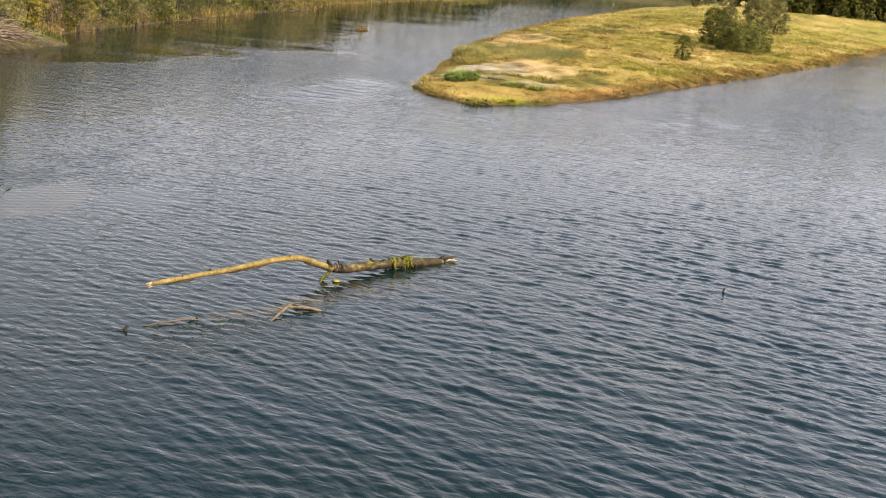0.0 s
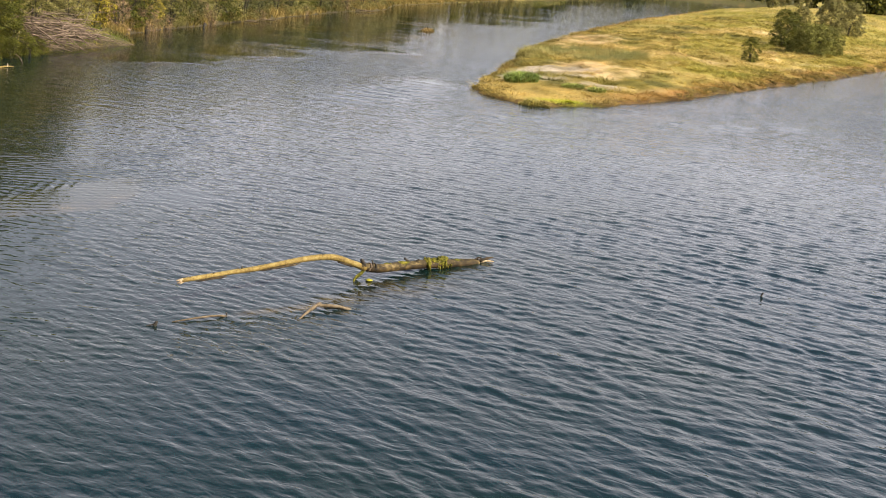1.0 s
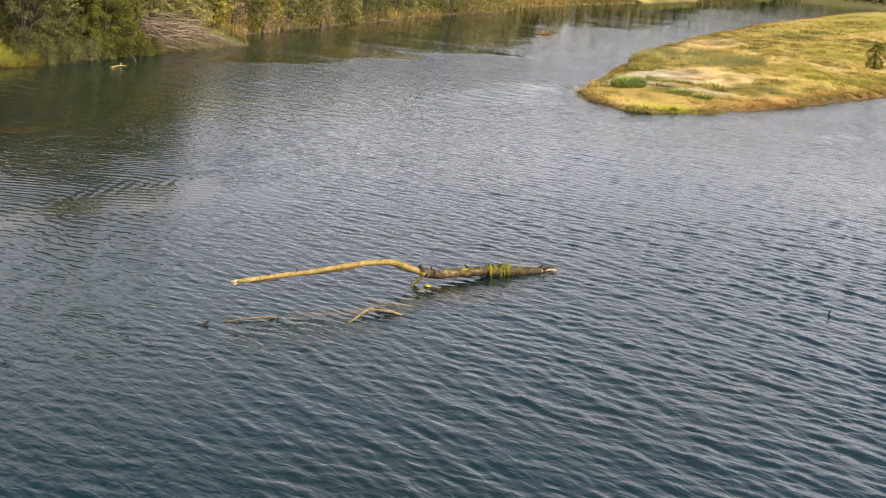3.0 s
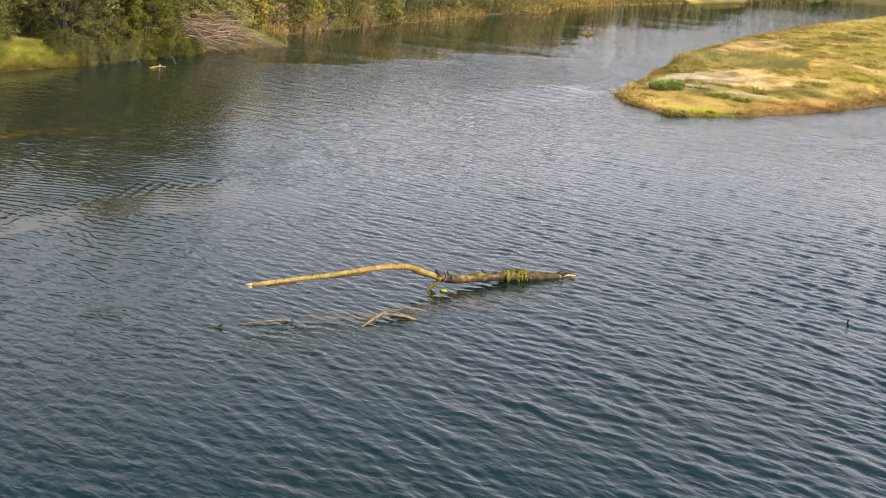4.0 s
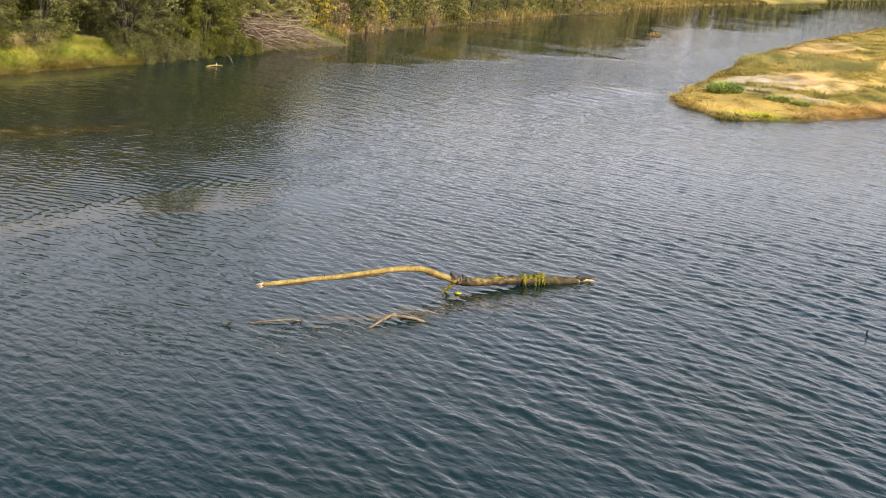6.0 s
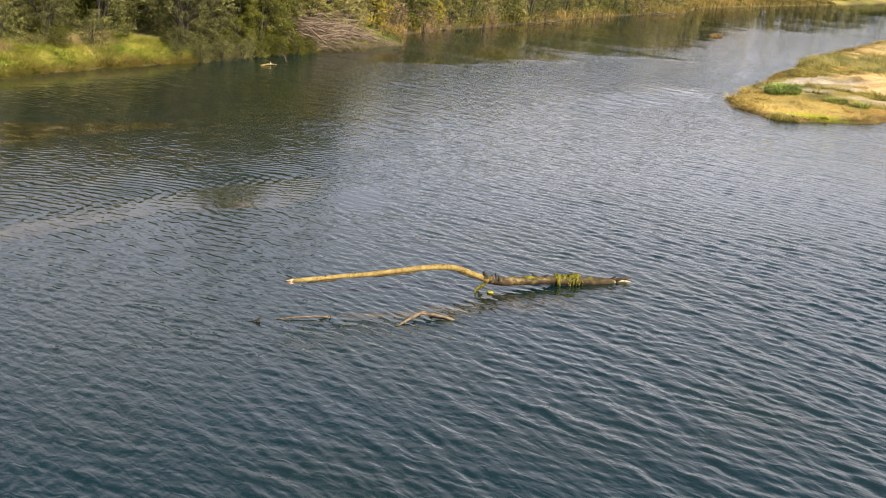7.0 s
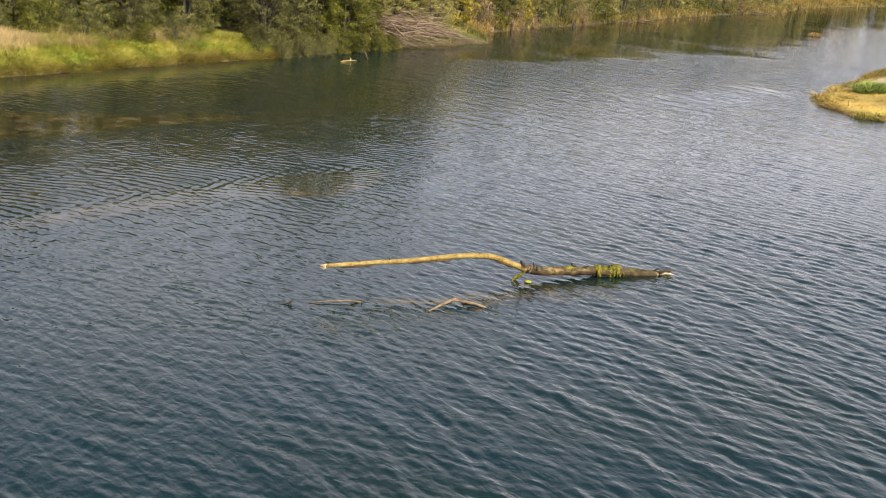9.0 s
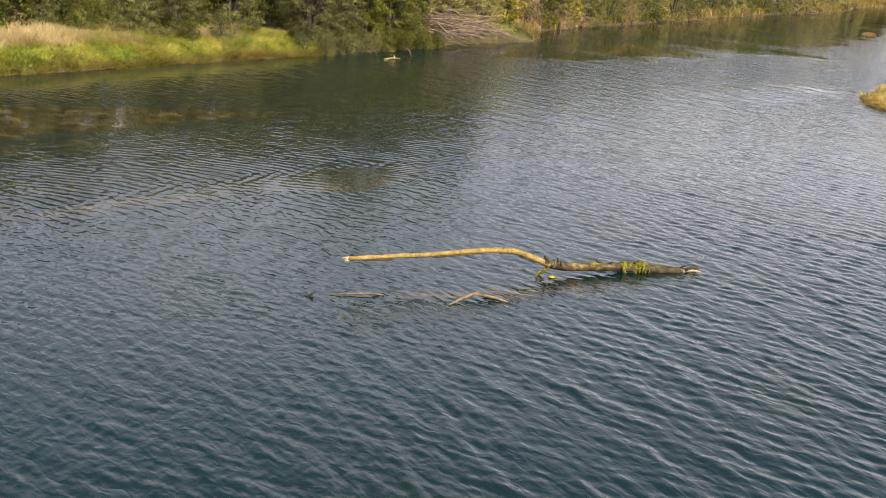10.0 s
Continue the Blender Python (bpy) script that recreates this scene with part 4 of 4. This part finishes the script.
willow_a = tree("willow_tree", "tall grey-green willow on the river bank", WILLOW, 10, 7.5, 101, 4, 120, 130, 0.30, 0.02, fine=True)
willow_b = tree("willow_tree", "broad grey-green willow with drooping branches over the water", WILLOW, 8.5, 8.0, 102, 5, 130, 150, 0.28, 0.02, droop=0.5, fine=True)
alder_a = tree("alder_tree", "dense green alder at the water's edge", GREEN, 8, 6.8, 103, 4, 130, 150, 0.24, 0.03, slim=0.6, fine=True)
alder_b = tree("alder_tree", "dark green alder on the wooded bank", GREEN, 11, 7.5, 104, 3, 110, 85, 0.31, 0.06, slim=0.6)
far_tree = tree("tree", "distant olive-green tree on the far bank", OLIVE, 9, 7.5, 120, 2, 56, 22, 0.95, 0.0, slim=0.6)
far_alder = tree("tree", "distant green tree on the far bank", GREEN, 9.5, 7.0, 121, 2, 56, 22, 0.95, 0.0, slim=0.6)
spit_shrub = tree("shrub", "low domed olive-green shrub standing in the grass", SHRUB, 4.0, 6.4, 113, 6, 120, 150, 0.17, 0.0, "shrub", slim=0.45, droop=-0.25, top=0.9)
spit_bush = tree("shrub", "narrow dark green bush standing in the meadow", GREEN, 4.6, 3.6, 124, 4, 90, 90, 0.24, 0.0, "shrub", slim=0.5, fine=True)
spit_tree = tree("tree", "pale olive willow at the back of the meadow", OLIVE, 8.5, 8.5, 125, 4, 190, 90, 0.26, 0.0, slim=0.5)
mid_willow = tree("willow_tree", "grey-green willow rising behind the bank shrubs", WILLOW, 9.0, 7.0, 123, 2, 64, 70, 0.32, 0.04)
mid_tree = tree("alder_tree", "green alder rising behind the bank shrubs", GREEN, 9.5, 7.0, 122, 2, 64, 70, 0.32, 0.04, slim=0.6)
shrub_o = tree("shrub", "olive-green rounded shrub on the bank", OLIVE, 4.2, 5.4, 105, 5, 80, 110, 0.22, 0.03, "shrub", fine=True)
shrub_g = tree("shrub", "green leafy shrub on the bank", GREEN, 4.4, 5.0, 106, 5, 80, 110, 0.22, 0.03, "shrub", slim=0.55, fine=True)
shrub_w = tree("shrub", "grey-green willow shrub on the bank", WILLOW, 4.6, 5.2, 107, 5, 80, 110, 0.22, 0.03, "shrub", fine=True)
far_shrub_w = tree("shrub", "grey-green shrub overhanging the far shallows", WILLOW, 4.6, 5.4, 110, 4, 70, 55, 0.30, 0.0, "shrub", fine=True)
far_shrub_o = tree("shrub", "olive shrub overhanging the far shallows", OLIVE, 4.2, 5.4, 111, 4, 70, 55, 0.30, 0.0, "shrub", fine=True)
far_shrub_g = tree("shrub", "green shrub overhanging the far shallows", GREEN, 4.6, 5.2, 112, 4, 70, 55, 0.28, 0.0, "shrub", slim=0.55, fine=True)
far_russet = tree("shrub", "dry golden-brown shrub at the far waterline", RUSSET, 3.4, 4.0, 114, 4, 50, 50, 0.26, 0.0, "shrub", fine=True)
shrub_y = tree("shrub", "yellowing leafy shrub on the bank", YELLOW, 4.0, 3.6, 108, 4, 50, 90, 0.16, 0.1, "shrub", slim=0.6)
shrub_r = tree("shrub", "dry russet shrub with thin leaves", RUSSET, 3.2, 3.6, 109, 6, 40, 70, 0.13, 0.1, "shrub")

stand(willow_a, [(-54.4, 49, 0.95, 20), (-53.2, 61, 1.0, 140), (-49.2, 72.5, 0.85, 250), (-50.0, 40, 0.85, 80), (-48.2, 80.5, 1.05, 300), (-51, 30, 0.85, 10), (-48.0, 88, 1.45, 190)])
stand(alder_b, [(-53, 54, 0.75, 0), (-51.5, 67, 0.85, 90), (-51, 77, 0.95, 200), (-50.5, 85, 1.35, 60), (-54, 44, 0.75, 150), (-55, 35, 0.8, 280), (-52.5, 92, 1.30, 10), (-51.5, 98.5, 1.38, 100), (-52.5, 104.5, 1.60, 170), (-53.0, 111.0, 1.85, 40), (-54.0, 118.5, 0.95, 250), (-54.5, 125, 0.9, 330), (-54.0, 73.5, 1.05, 310), (-55.0, 58.2, 0.95, 130)])
stand(willow_b, [(-45.0, 76.4, 0.72, 0), (-48.5, 66, 0.75, 120), (-53.6, 54.5, 0.85, 210), (-45.0, 80.6, 0.66, 75)])
stand(alder_a, [(-44.4, 86.0, 0.80, 0), (-44.9, 83.3, 0.78, 200), (-46.0, 90.5, 0.72, 120), (-53.0, 44.5, 0.85, 220)])
stand(shrub_w, [(-49.0, 62.5, 0.7, 0), (-52.0, 57.5, 0.7, 90), (-51.6, 52, 0.7, 200), (-44.0, 74.4, 0.5, 30), (-46.2, 68, 0.6, 300), (-42.9, 78.2, 0.45, 20), (-42.7, 81.6, 0.45, 70), (-43.0, 75.6, 0.42, 170), (-43.4, 73.4, 0.3, 10), (-42.4, 75.0, 0.42, 50), (-42.2, 77.2, 0.46, 130), (-42.0, 79.7, 0.44, 230)])
stand(shrub_o, [(-46.6, 97.5, 0.95, 0), (-45.8, 103, 0.8, 100), (-48, 92.5, 1.0, 20)])
stand(shrub_g, [(-51.0, 60, 0.65, 40), (-51.4, 49, 0.6, 10), (-42.5, 88.2, 0.5, 15), (-42.5, 84.6, 0.52, 115), (-42.8, 90.8, 0.35, 215), (-46.4, 65.2, 0.45, 80), (-41.9, 82.2, 0.42, 30), (-41.7, 84.4, 0.46, 160), (-41.5, 86.8, 0.48, 270), (-41.7, 89.2, 0.36, 60)])
stand(shrub_y, [(-46.4, 109.0, 1.0, 0), (-46.6, 124.5, 0.6, 100)])
stand(shrub_r, [(-45.5, 112.5, 0.85, 0), (-45.8, 137, 0.7, 100), (-51.2, 55.2, 0.5, 100), (-45.6, 119, 0.5, 60)])
stand(far_shrub_w, [(-44.9, 150, 1.0, 0), (-44.6, 163, 1.1, 40), (-44.2, 176, 0.9, 90), (-43.9, 190, 1.1, 200), (-44.8, 156, 0.7, 120), (-43.9, 183, 0.8, 300), (-46.0, 133, 1.0, 130), (-46.4, 121, 0.9, 220)])
stand(far_shrub_o, [(-44.5, 169, 1.0, 30), (-43.0, 197, 1.1, 150), (-45.0, 144.5, 0.8, 240), (-41.8, 203, 0.9, 10), (-41.2, 210, 0.7, 80), (-43.5, 219, 1.1, 50), (-47.2, 106.5, 1.0, 200), (-45.6, 126.5, 0.75, 90), (-45.3, 138.5, 0.6, 190)])
stand(far_shrub_g, [(-46.4, 116, 1.0, 0), (-46.4, 129.5, 0.9, 150), (-45.2, 140.5, 0.95, 300), (-45.2, 173, 1.2, 60), (-44.8, 179.5, 0.9, 160)])
stand(far_russet, [(-45.0, 118.5, 0.7, 0), (-45.0, 123.8, 0.55, 60), (-44.4, 136, 0.6, 120), (-43.9, 153, 0.6, 200), (-43.2, 172, 0.6, 20), (-42.4, 193.5, 0.7, 90)])
# the second row, seen between and above the first
stand(mid_tree, [(-56.5 - (y * 3) % 4, y, 0.92 + 0.30 * min(1, max(0, (y - 60) / 25)) + 0.15 * ((y * 7) % 5) / 5, y * 41 % 360) for y in range(24, 94, 5)] + [(-50.5 - 0.8 * ((y * 3) % 5), y, 0.55 + 0.3 * ((y * 7) % 5) / 5, y * 37 % 360) for y in range(94, 232, 12)])
stand(mid_willow, [(-50.0 - 0.8 * ((y * 3) % 5), y, 0.5 + 0.35 * ((y * 7) % 5) / 5, y * 37 % 360) for y in range(100, 232, 12)])
stand(far_tree, [(-56 - y % 3, y, 0.95 + 0.25 * ((y * 3) % 5) / 5, y * 53 % 360) for y in range(96, 240, 6)])
# shrubs and hedges on the spit
stand(spit_shrub, [(26.6, 187.5, 1.12, 40), (28.8, 192.5, 0.9, 250)])
stand(spit_bush, [(23.4, 196.0, 1.15, 120), (15.6, 157.0, 0.55, 0), (24.8, 199.5, 0.95, 260)])
stand(spit_tree, [(38.0, 250, 0.80, 200), (42.5, 258, 0.90, 20), (33.5, 258, 0.62, 300)])
stand(copy_thing(far_alder, pose(0, 0, 0)), [(x, 432 + (x * 13) % 23, 1.3 + 0.5 * ((x * 7) % 5) / 5, x * 41 % 360) for x in range(62, 260, 8)])
stand(copy_thing(far_alder, pose(0, 0, 0)), [(x, 424 + (x * 17) % 11, 0.8 + 0.3 * ((x * 3) % 5) / 5, x * 47 % 360) for x in range(66, 250, 4)])
stand(copy_thing(far_tree, pose(0, 0, 0)), [(-47, 222, 0.8, 0), (-46, 229, 0.75, 90), (-48, 236, 0.85, 150), (-45, 243, 0.8, 220)])
stand(copy_thing(far_tree, pose(0, 0, 0)), [(x, 418 + (x * 19) % 17, 0.45 + 0.3 * ((x * 7) % 5) / 5, x * 43 % 360) for x in range(44, 200, 4)])
stand(copy_thing(far_tree, pose(0, 0, 0)), [(-44 + (y - 230) * 0.20 - 3 - (y * 7) % 9, y, 0.45 + 0.35 * ((y * 3) % 7) / 7, y * 29 % 360) for y in range(235, 560, 13)])
stand(far_alder, [(-62 + (y - 230) * 0.20 - (y * 5) % 9, y, 1.0 + 0.3 * ((y * 3) % 7) / 7, y * 31 % 360) for y in range(232, 640, 8)] + [(-52, 226, 1.2, 10), (-50, 239, 1.2, 130), (-55, 214, 1.25, 220), (-48, 249, 1.1, 70), (-49, 256, 1.25, 170), (-47, 263, 1.1, 20), (-52, 270, 1.3, 260), (-57, 284, 1.3, 330)])
stand(copy_thing(far_alder, pose(0, 0, 0)), [(x, 610 + (x * 7) % 40, 1.5 + 0.5 * ((x * 3) % 7) / 7, x * 31 % 360) for x in range(-60, 330, 7)])
stand(copy_thing(far_tree, pose(0, 0, 0)), [(x, 576 + 0.16 * x + (x * 7) % 4, 0.5 + 0.25 * ((x * 3) % 7) / 7, x * 31 % 360) for x in range(0, 110, 4)])


# ---- grass ----
def scatter(n, box, keep, seed):
    g = np.random.default_rng(seed)
    x, y = box[0] + (box[1] - box[0]) * g.random(n), box[2] + (box[3] - box[2]) * g.random(n)
    k = keep(x, y, g.random(n))
    x, y = x[k], y[k]
    return np.stack([x, y, land(x, y)], 1)


def bank_grass():
    p = scatter(420000, (-54, -40, 30, 111), lambda x, y, u: (left_depth(x, y) > 0.0) & (left_depth(x, y) < 5.5 + 3.5 * (y < 62)) & ((y < 75) | ((y > 88.5) & (u < 0.12))), 1)
    n1, n2 = patchy(p[:, 0], p[:, 1], 3.2, 81), patchy(p[:, 0], p[:, 1], 0.9, 82)
    d = left_depth(p[:, 0], p[:, 1])
    t = palette(n1 * 0.65 + n2 * 0.4 - 0.05, (0.075, 0.115, 0.013), (0.19, 0.22, 0.028), (0.33, 0.30, 0.05), (0.40, 0.33, 0.10))
    straw = np.maximum(smooth(0.62, 0.8, value_noise(p[:, 0], p[:, 1], 4.0, 84)), smooth(61, 57, p[:, 1] + 3 * (n1 - 0.5)) * smooth(2.4, 3.8, d)) * smooth(0.9, 2.0, d)
    t = t + (np.array([[0.45, 0.33, 0.17]]) - t) * straw[:, None] * 0.85
    low = smooth(0.7, 0.2, d)
    t = t + (np.array([[0.24, 0.165, 0.05]]) - t) * (low * (0.3 + 0.7 * n2))[:, None]
    a = 6.28 * value_noise(p[:, 0], p[:, 1], 2.5, 101) * 2
    way = np.stack([0.8 * np.cos(a) + 0.3, 0.8 * np.sin(a), 0 * a], 1)
    t = t * (0.7 + 0.6 * np.random.default_rng(102).random(len(t)))[:, None]
    ob = blades("bank_grass", p, 0.14 + 0.16 * n1 + 0.30 * n2 + 0.5 * straw, 0.05, t, 2, 1.3 - 0.7 * straw[:, None], way=way, simple=True)
    tagged(ob, "lush yellow-green grass on the left river bank", "grass", kind="stuff")


def far_bank_grass():
    p = scatter(110000, (-52, -28, 104, 330), lambda x, y, u: (left_depth(x, y) > 0.0) & (left_depth(x, y) < 2.0 + 6 * (y > 205)) & ((y > 205) | (patchy(x * 0.5, y, 5, 87) > 0.2)), 5)
    n1, n2 = patchy(p[:, 0], p[:, 1], 6, 85), patchy(p[:, 0], p[:, 1], 1.5, 86)
    t = palette(n1 * 0.8 + n2 * 0.5 - 0.15, (0.095, 0.085, 0.025), (0.22, 0.16, 0.045), (0.33, 0.23, 0.075))
    ob = blades("reeds", p, 0.5 + 0.6 * n1, 0.10, t, 6, 0.6)
    tagged(ob, "golden reeds and sedge along the far bank", "reeds", kind="stuff")


def spit_grass():
    p = scatter(800000, (-13, 50, 90, 215), lambda x, y, u: (spit_depth(x, y) > 0.15 * smooth(100, 108, y)) & (u < np.clip(1.25 - (y - 90) / 120, 0.2, 1) * (1.02 - 0.9 * bare(x, y)) * (0.45 + 0.55 * patchy(x, y, 0.9, 89))), 8)
    x, y = p[:, 0], p[:, 1]
    r, flat = rushes(x, y), hay(x, y)
    n2 = patchy(x, y, 1.6, 92)
    big = np.clip((y - 90) / 100, 0, 1)
    a = 6.28 * value_noise(x, y, 5.0, 95) + 1.6 * value_noise(x, y, 1.1, 96)
    way = np.stack([0.9 * np.cos(a) + 0.4, 0.9 * np.sin(a), 0 * a], 1)
    t = meadow(x, y) * (0.72 + 0.56 * np.random.default_rng(94).random(len(x)))[:, None]
    high = 0.20 + 0.16 * n2 + 0.14 * big + 0.45 * r
    ob = blades("spit_grass", p, high, 0.036 + 0.05 * big, t, 9, 2.2 - 1.5 * r[:, None] + 1.4 * flat[:, None], way=way, simple=True)
    tagged(ob, "matted golden and green grass on the low spit", "grass", kind="stuff")


def tussocks(name, label, c, size, base, per, seed, thick, tall, lean=1.1, inland=None):
    """Long grass in hummocks: each a spray of bent blades, leaning its own way."""
    g = np.random.default_rng(seed)
    n = len(c)
    i = np.repeat(np.arange(n), per)
    m = len(i)
    a, q = g.random(m) * 6.2832, g.random(m) ** 0.6
    x, y = c[i, 0] + q * np.cos(a) * size[i] * 0.75, c[i, 1] + q * np.sin(a) * size[i] * 0.6
    tip = g.normal(size=(n, 2)) * 0.55
    way = np.stack([np.cos(a) * q + tip[i, 0], np.sin(a) * q + tip[i, 1], 0 * a], 1)
    t = base[i] * (0.62 + 0.72 * g.random(m))[:, None]
    keep = inland(x, y) > 0.02
    x, y, q, t, i, way = x[keep], y[keep], q[keep], t[keep], i[keep], way[keep]
    high = tall * (0.45 + 0.55 * size[i]) * (1.2 - 0.7 * q)
    ob = blades(name, np.stack([x, y, np.maximum(land(x, y), -0.05)], 1), high, thick + 0.0008 * np.maximum(y - 90, 0), t, seed + 1, lean, way=way, simple=True)
    return tagged(ob, label, "grass", kind="stuff")


def spit_hummocks():
    c = scatter(16000, (-13, 80, 92, 300), lambda x, y, u: (spit_depth(x, y) > 0.1) & (bare(x, y) < 0.3) & (hay(x, y) < 0.5) & (u < (0.4 + 0.6 * smooth(101, 112, y + 0.5 * x)) * (0.12 + 0.88 * patchy(x, y, 5, 97, 3.0))), 11)
    g = np.random.default_rng(12)
    size = 0.4 + 1.3 * g.random(len(c)) ** 2
    d = spit_depth(c[:, 0], c[:, 1])
    base = meadow(c[:, 0], c[:, 1]) * (0.70 + 0.45 * g.random(len(c)))[:, None]
    edge = smooth(1.6, 0.4, d)[:, None] * smooth(103, 110, c[:, 1])[:, None]
    base = base + (palette(g.random(len(c)), (0.09, 0.075, 0.02), (0.22, 0.15, 0.045), (0.36, 0.21, 0.06)) - base) * edge * 0.75
    per = (95 * np.clip(1.25 - (c[:, 1] - 92) / 130, 0.25, 1)).astype(int)
    rim = scatter(60000, (-12, 62, 91, 250), lambda x, y, u: (np.abs(spit_depth(x, y) - 0.4) < 0.45) & (u < patchy(x, y, 2.2, 107, 3.2) * np.clip(1.4 - (y - 92) / 150, 0.3, 1)), 19)
    shade = palette(g.random(len(rim)) * 0.7 + 0.3 * patchy(rim[:, 0], rim[:, 1], 3, 108, 3), (0.06, 0.045, 0.015), (0.17, 0.135, 0.035), (0.30, 0.215, 0.06), (0.36, 0.22, 0.07))
    tussocks("shore_grass", "olive and rusty grass hanging over the spit's shore", rim, 0.3 + 0.7 * g.random(len(rim)) ** 2, shade, np.full(len(rim), 26), 23, 0.05, 0.55, 1.6, lambda x, y: spit_depth(x, y) + 0.1)
    tussocks("hummock_grass", "long grass in olive and straw hummocks on the spit", c, size, base, per, 13, 0.055, 0.55, 1.3, spit_depth)


def bank_hummocks():
    c = scatter(9000, (-54, -41.5, 30, 75), lambda x, y, u: (left_depth(x, y) > 0.05) & (left_depth(x, y) < 9.5) & (u < 0.25 + 0.75 * patchy(x, y, 2.4, 104, 2.6)), 14)
    g = np.random.default_rng(15)
    x, y = c[:, 0], c[:, 1]
    d = left_depth(x, y)
    size = 0.35 + 0.75 * g.random(len(c)) ** 1.6
    n1 = patchy(x, y, 2.8, 81, 2.8)
    base = palette(0.75 * n1 + 0.45 * g.random(len(c)) - 0.1, (0.08, 0.125, 0.013), (0.18, 0.21, 0.022), (0.31, 0.29, 0.038), (0.40, 0.33, 0.08))
    dead = smooth(1.1, 0.3, d) * g.random(len(c))
    base = base + (palette(g.random(len(c)), (0.07, 0.052, 0.02), (0.25, 0.18, 0.075), (0.34, 0.29, 0.04)) - base) * np.clip(dead * 1.5, 0, 0.9)[:, None]
    plume = np.clip(patch(x, y, -50.6, 59.5, 2.4, 4.2) + 0.8 * patch(x, y, -52.0, 50.0, 2.4, 4.0) + smooth(0.66, 0.78, value_noise(x, y, 3.0, 84)) * smooth(1.5, 3, d), 0, 1)
    base = base + (np.array([[0.47, 0.34, 0.18]]) - base) * (plume * 0.85)[:, None]
    size = size + 0.9 * plume
    edge = scatter(26000, (-47, -41.5, 34, 75.5), lambda x, y, u: (np.abs(left_depth(x, y) - 0.25) < 0.3) & (u < patchy(x, y, 1.2, 106, 3.0)), 17)
    rim = palette(g.random(len(edge)), (0.06, 0.055, 0.015), (0.22, 0.17, 0.045), (0.33, 0.27, 0.05), (0.26, 0.26, 0.03))
    tussocks("edge_grass", "straw and olive grass hanging over the bank's edge", edge, 0.25 + 0.4 * g.random(len(edge)), rim, np.full(len(edge), 22), 21, 0.045, 0.60, 1.7, lambda x, y: left_depth(x, y) + 0.15)
    tussocks("bank_tussocks", "lush green and straw tussocks on the grassy bank", c, size, base, np.full(len(c), 26), 16, 0.042, 0.46, 1.1, left_depth)


def spit_far_grass():
    p = scatter(260000, (-8, 170, 205, 425), lambda x, y, u: (spit_depth(x, y) > 0.0) & (u < (0.3 + 0.7 * patchy(x, y, 3.5, 98)) * np.clip(1.5 - (y - 205) / 200, 0.4, 1)), 18)
    x, y = p[:, 0], p[:, 1]
    n1, n2 = patchy(x, y, 12, 91), patchy(x, y, 2.6, 92)
    t = meadow(x, y) * (0.7 + 0.6 * np.random.default_rng(20).random(len(x)))[:, None]
    ob = blades("spit_grass", p, 0.35 + 0.45 * n1 + 0.3 * n2, 0.11, t, 19, 1.5, simple=True)
    tagged(ob, "long golden meadow grass farther along the spit", "grass", kind="stuff")


def tuft(x, y, wide, deep, high, colour, count, seed, label):
    """One clump of grass."""
    g = np.random.default_rng(seed)
    a, r = g.random(count) * 6.2832, g.random(count) ** 0.5
    px, py = x + r * np.cos(a) * wide / 2, y + r * np.sin(a) * deep / 2
    p = np.stack([px, py, np.maximum(land(px, py), -0.05)], 1)
    v = 0.65 + 0.7 * g.random(count)
    ob = blades("grass_clump", p, np.full(count, high) * (1.1 - 0.5 * r), 0.07, np.array([colour]) * 1.3 * v[:, None] + (np.array([[0.33, 0.28, 0.10]]) - np.array([colour])) * (0.5 * (g.random(count) > 0.72))[:, None], seed, 0.8)
    tagged(ob, label, "grass", "grass clumps on the spit")


bank_grass()
bank_hummocks()
far_bank_grass()
spit_grass()
spit_hummocks()
spit_far_grass()
tuft(-7.2, 104.6, 2.7, 2.4, 0.95, (0.17, 0.22, 0.05), 1500, 1, "rounded dark green clump of grass on the spit")
tuft(-2.9, 103.5, 1.8, 1.2, 0.5, (0.20, 0.22, 0.05), 500, 2, "small green clump of grass on the spit")
tuft(-0.9, 103.2, 1.4, 1.0, 0.5, (0.20, 0.22, 0.05), 350, 3, "small green clump of grass on the spit")
tuft(-5.0, 91.3, 2.2, 0.9, 0.45, (0.24, 0.20, 0.05), 600, 4, "brownish tussock at the water's edge")




def weed_islet():
    p_count = 700
    g = np.random.default_rng(77)
    a, r = g.random(p_count) * 6.2832, g.random(p_count) ** 0.5
    p = np.stack([-25 + r * np.cos(a) * 0.75, 165.9 + r * np.sin(a) * 1.6, np.full(p_count, 0.02)], 1)
    t = palette(g.random(p_count), (0.16, 0.11, 0.04), (0.36, 0.24, 0.08))
    tagged(blades("weed_islet", p, 0.6 * (1.15 - 0.8 * r), 0.09, t, 78, 0.8), "tiny tussock of yellow weed out in the river", "weed")


weed_islet()
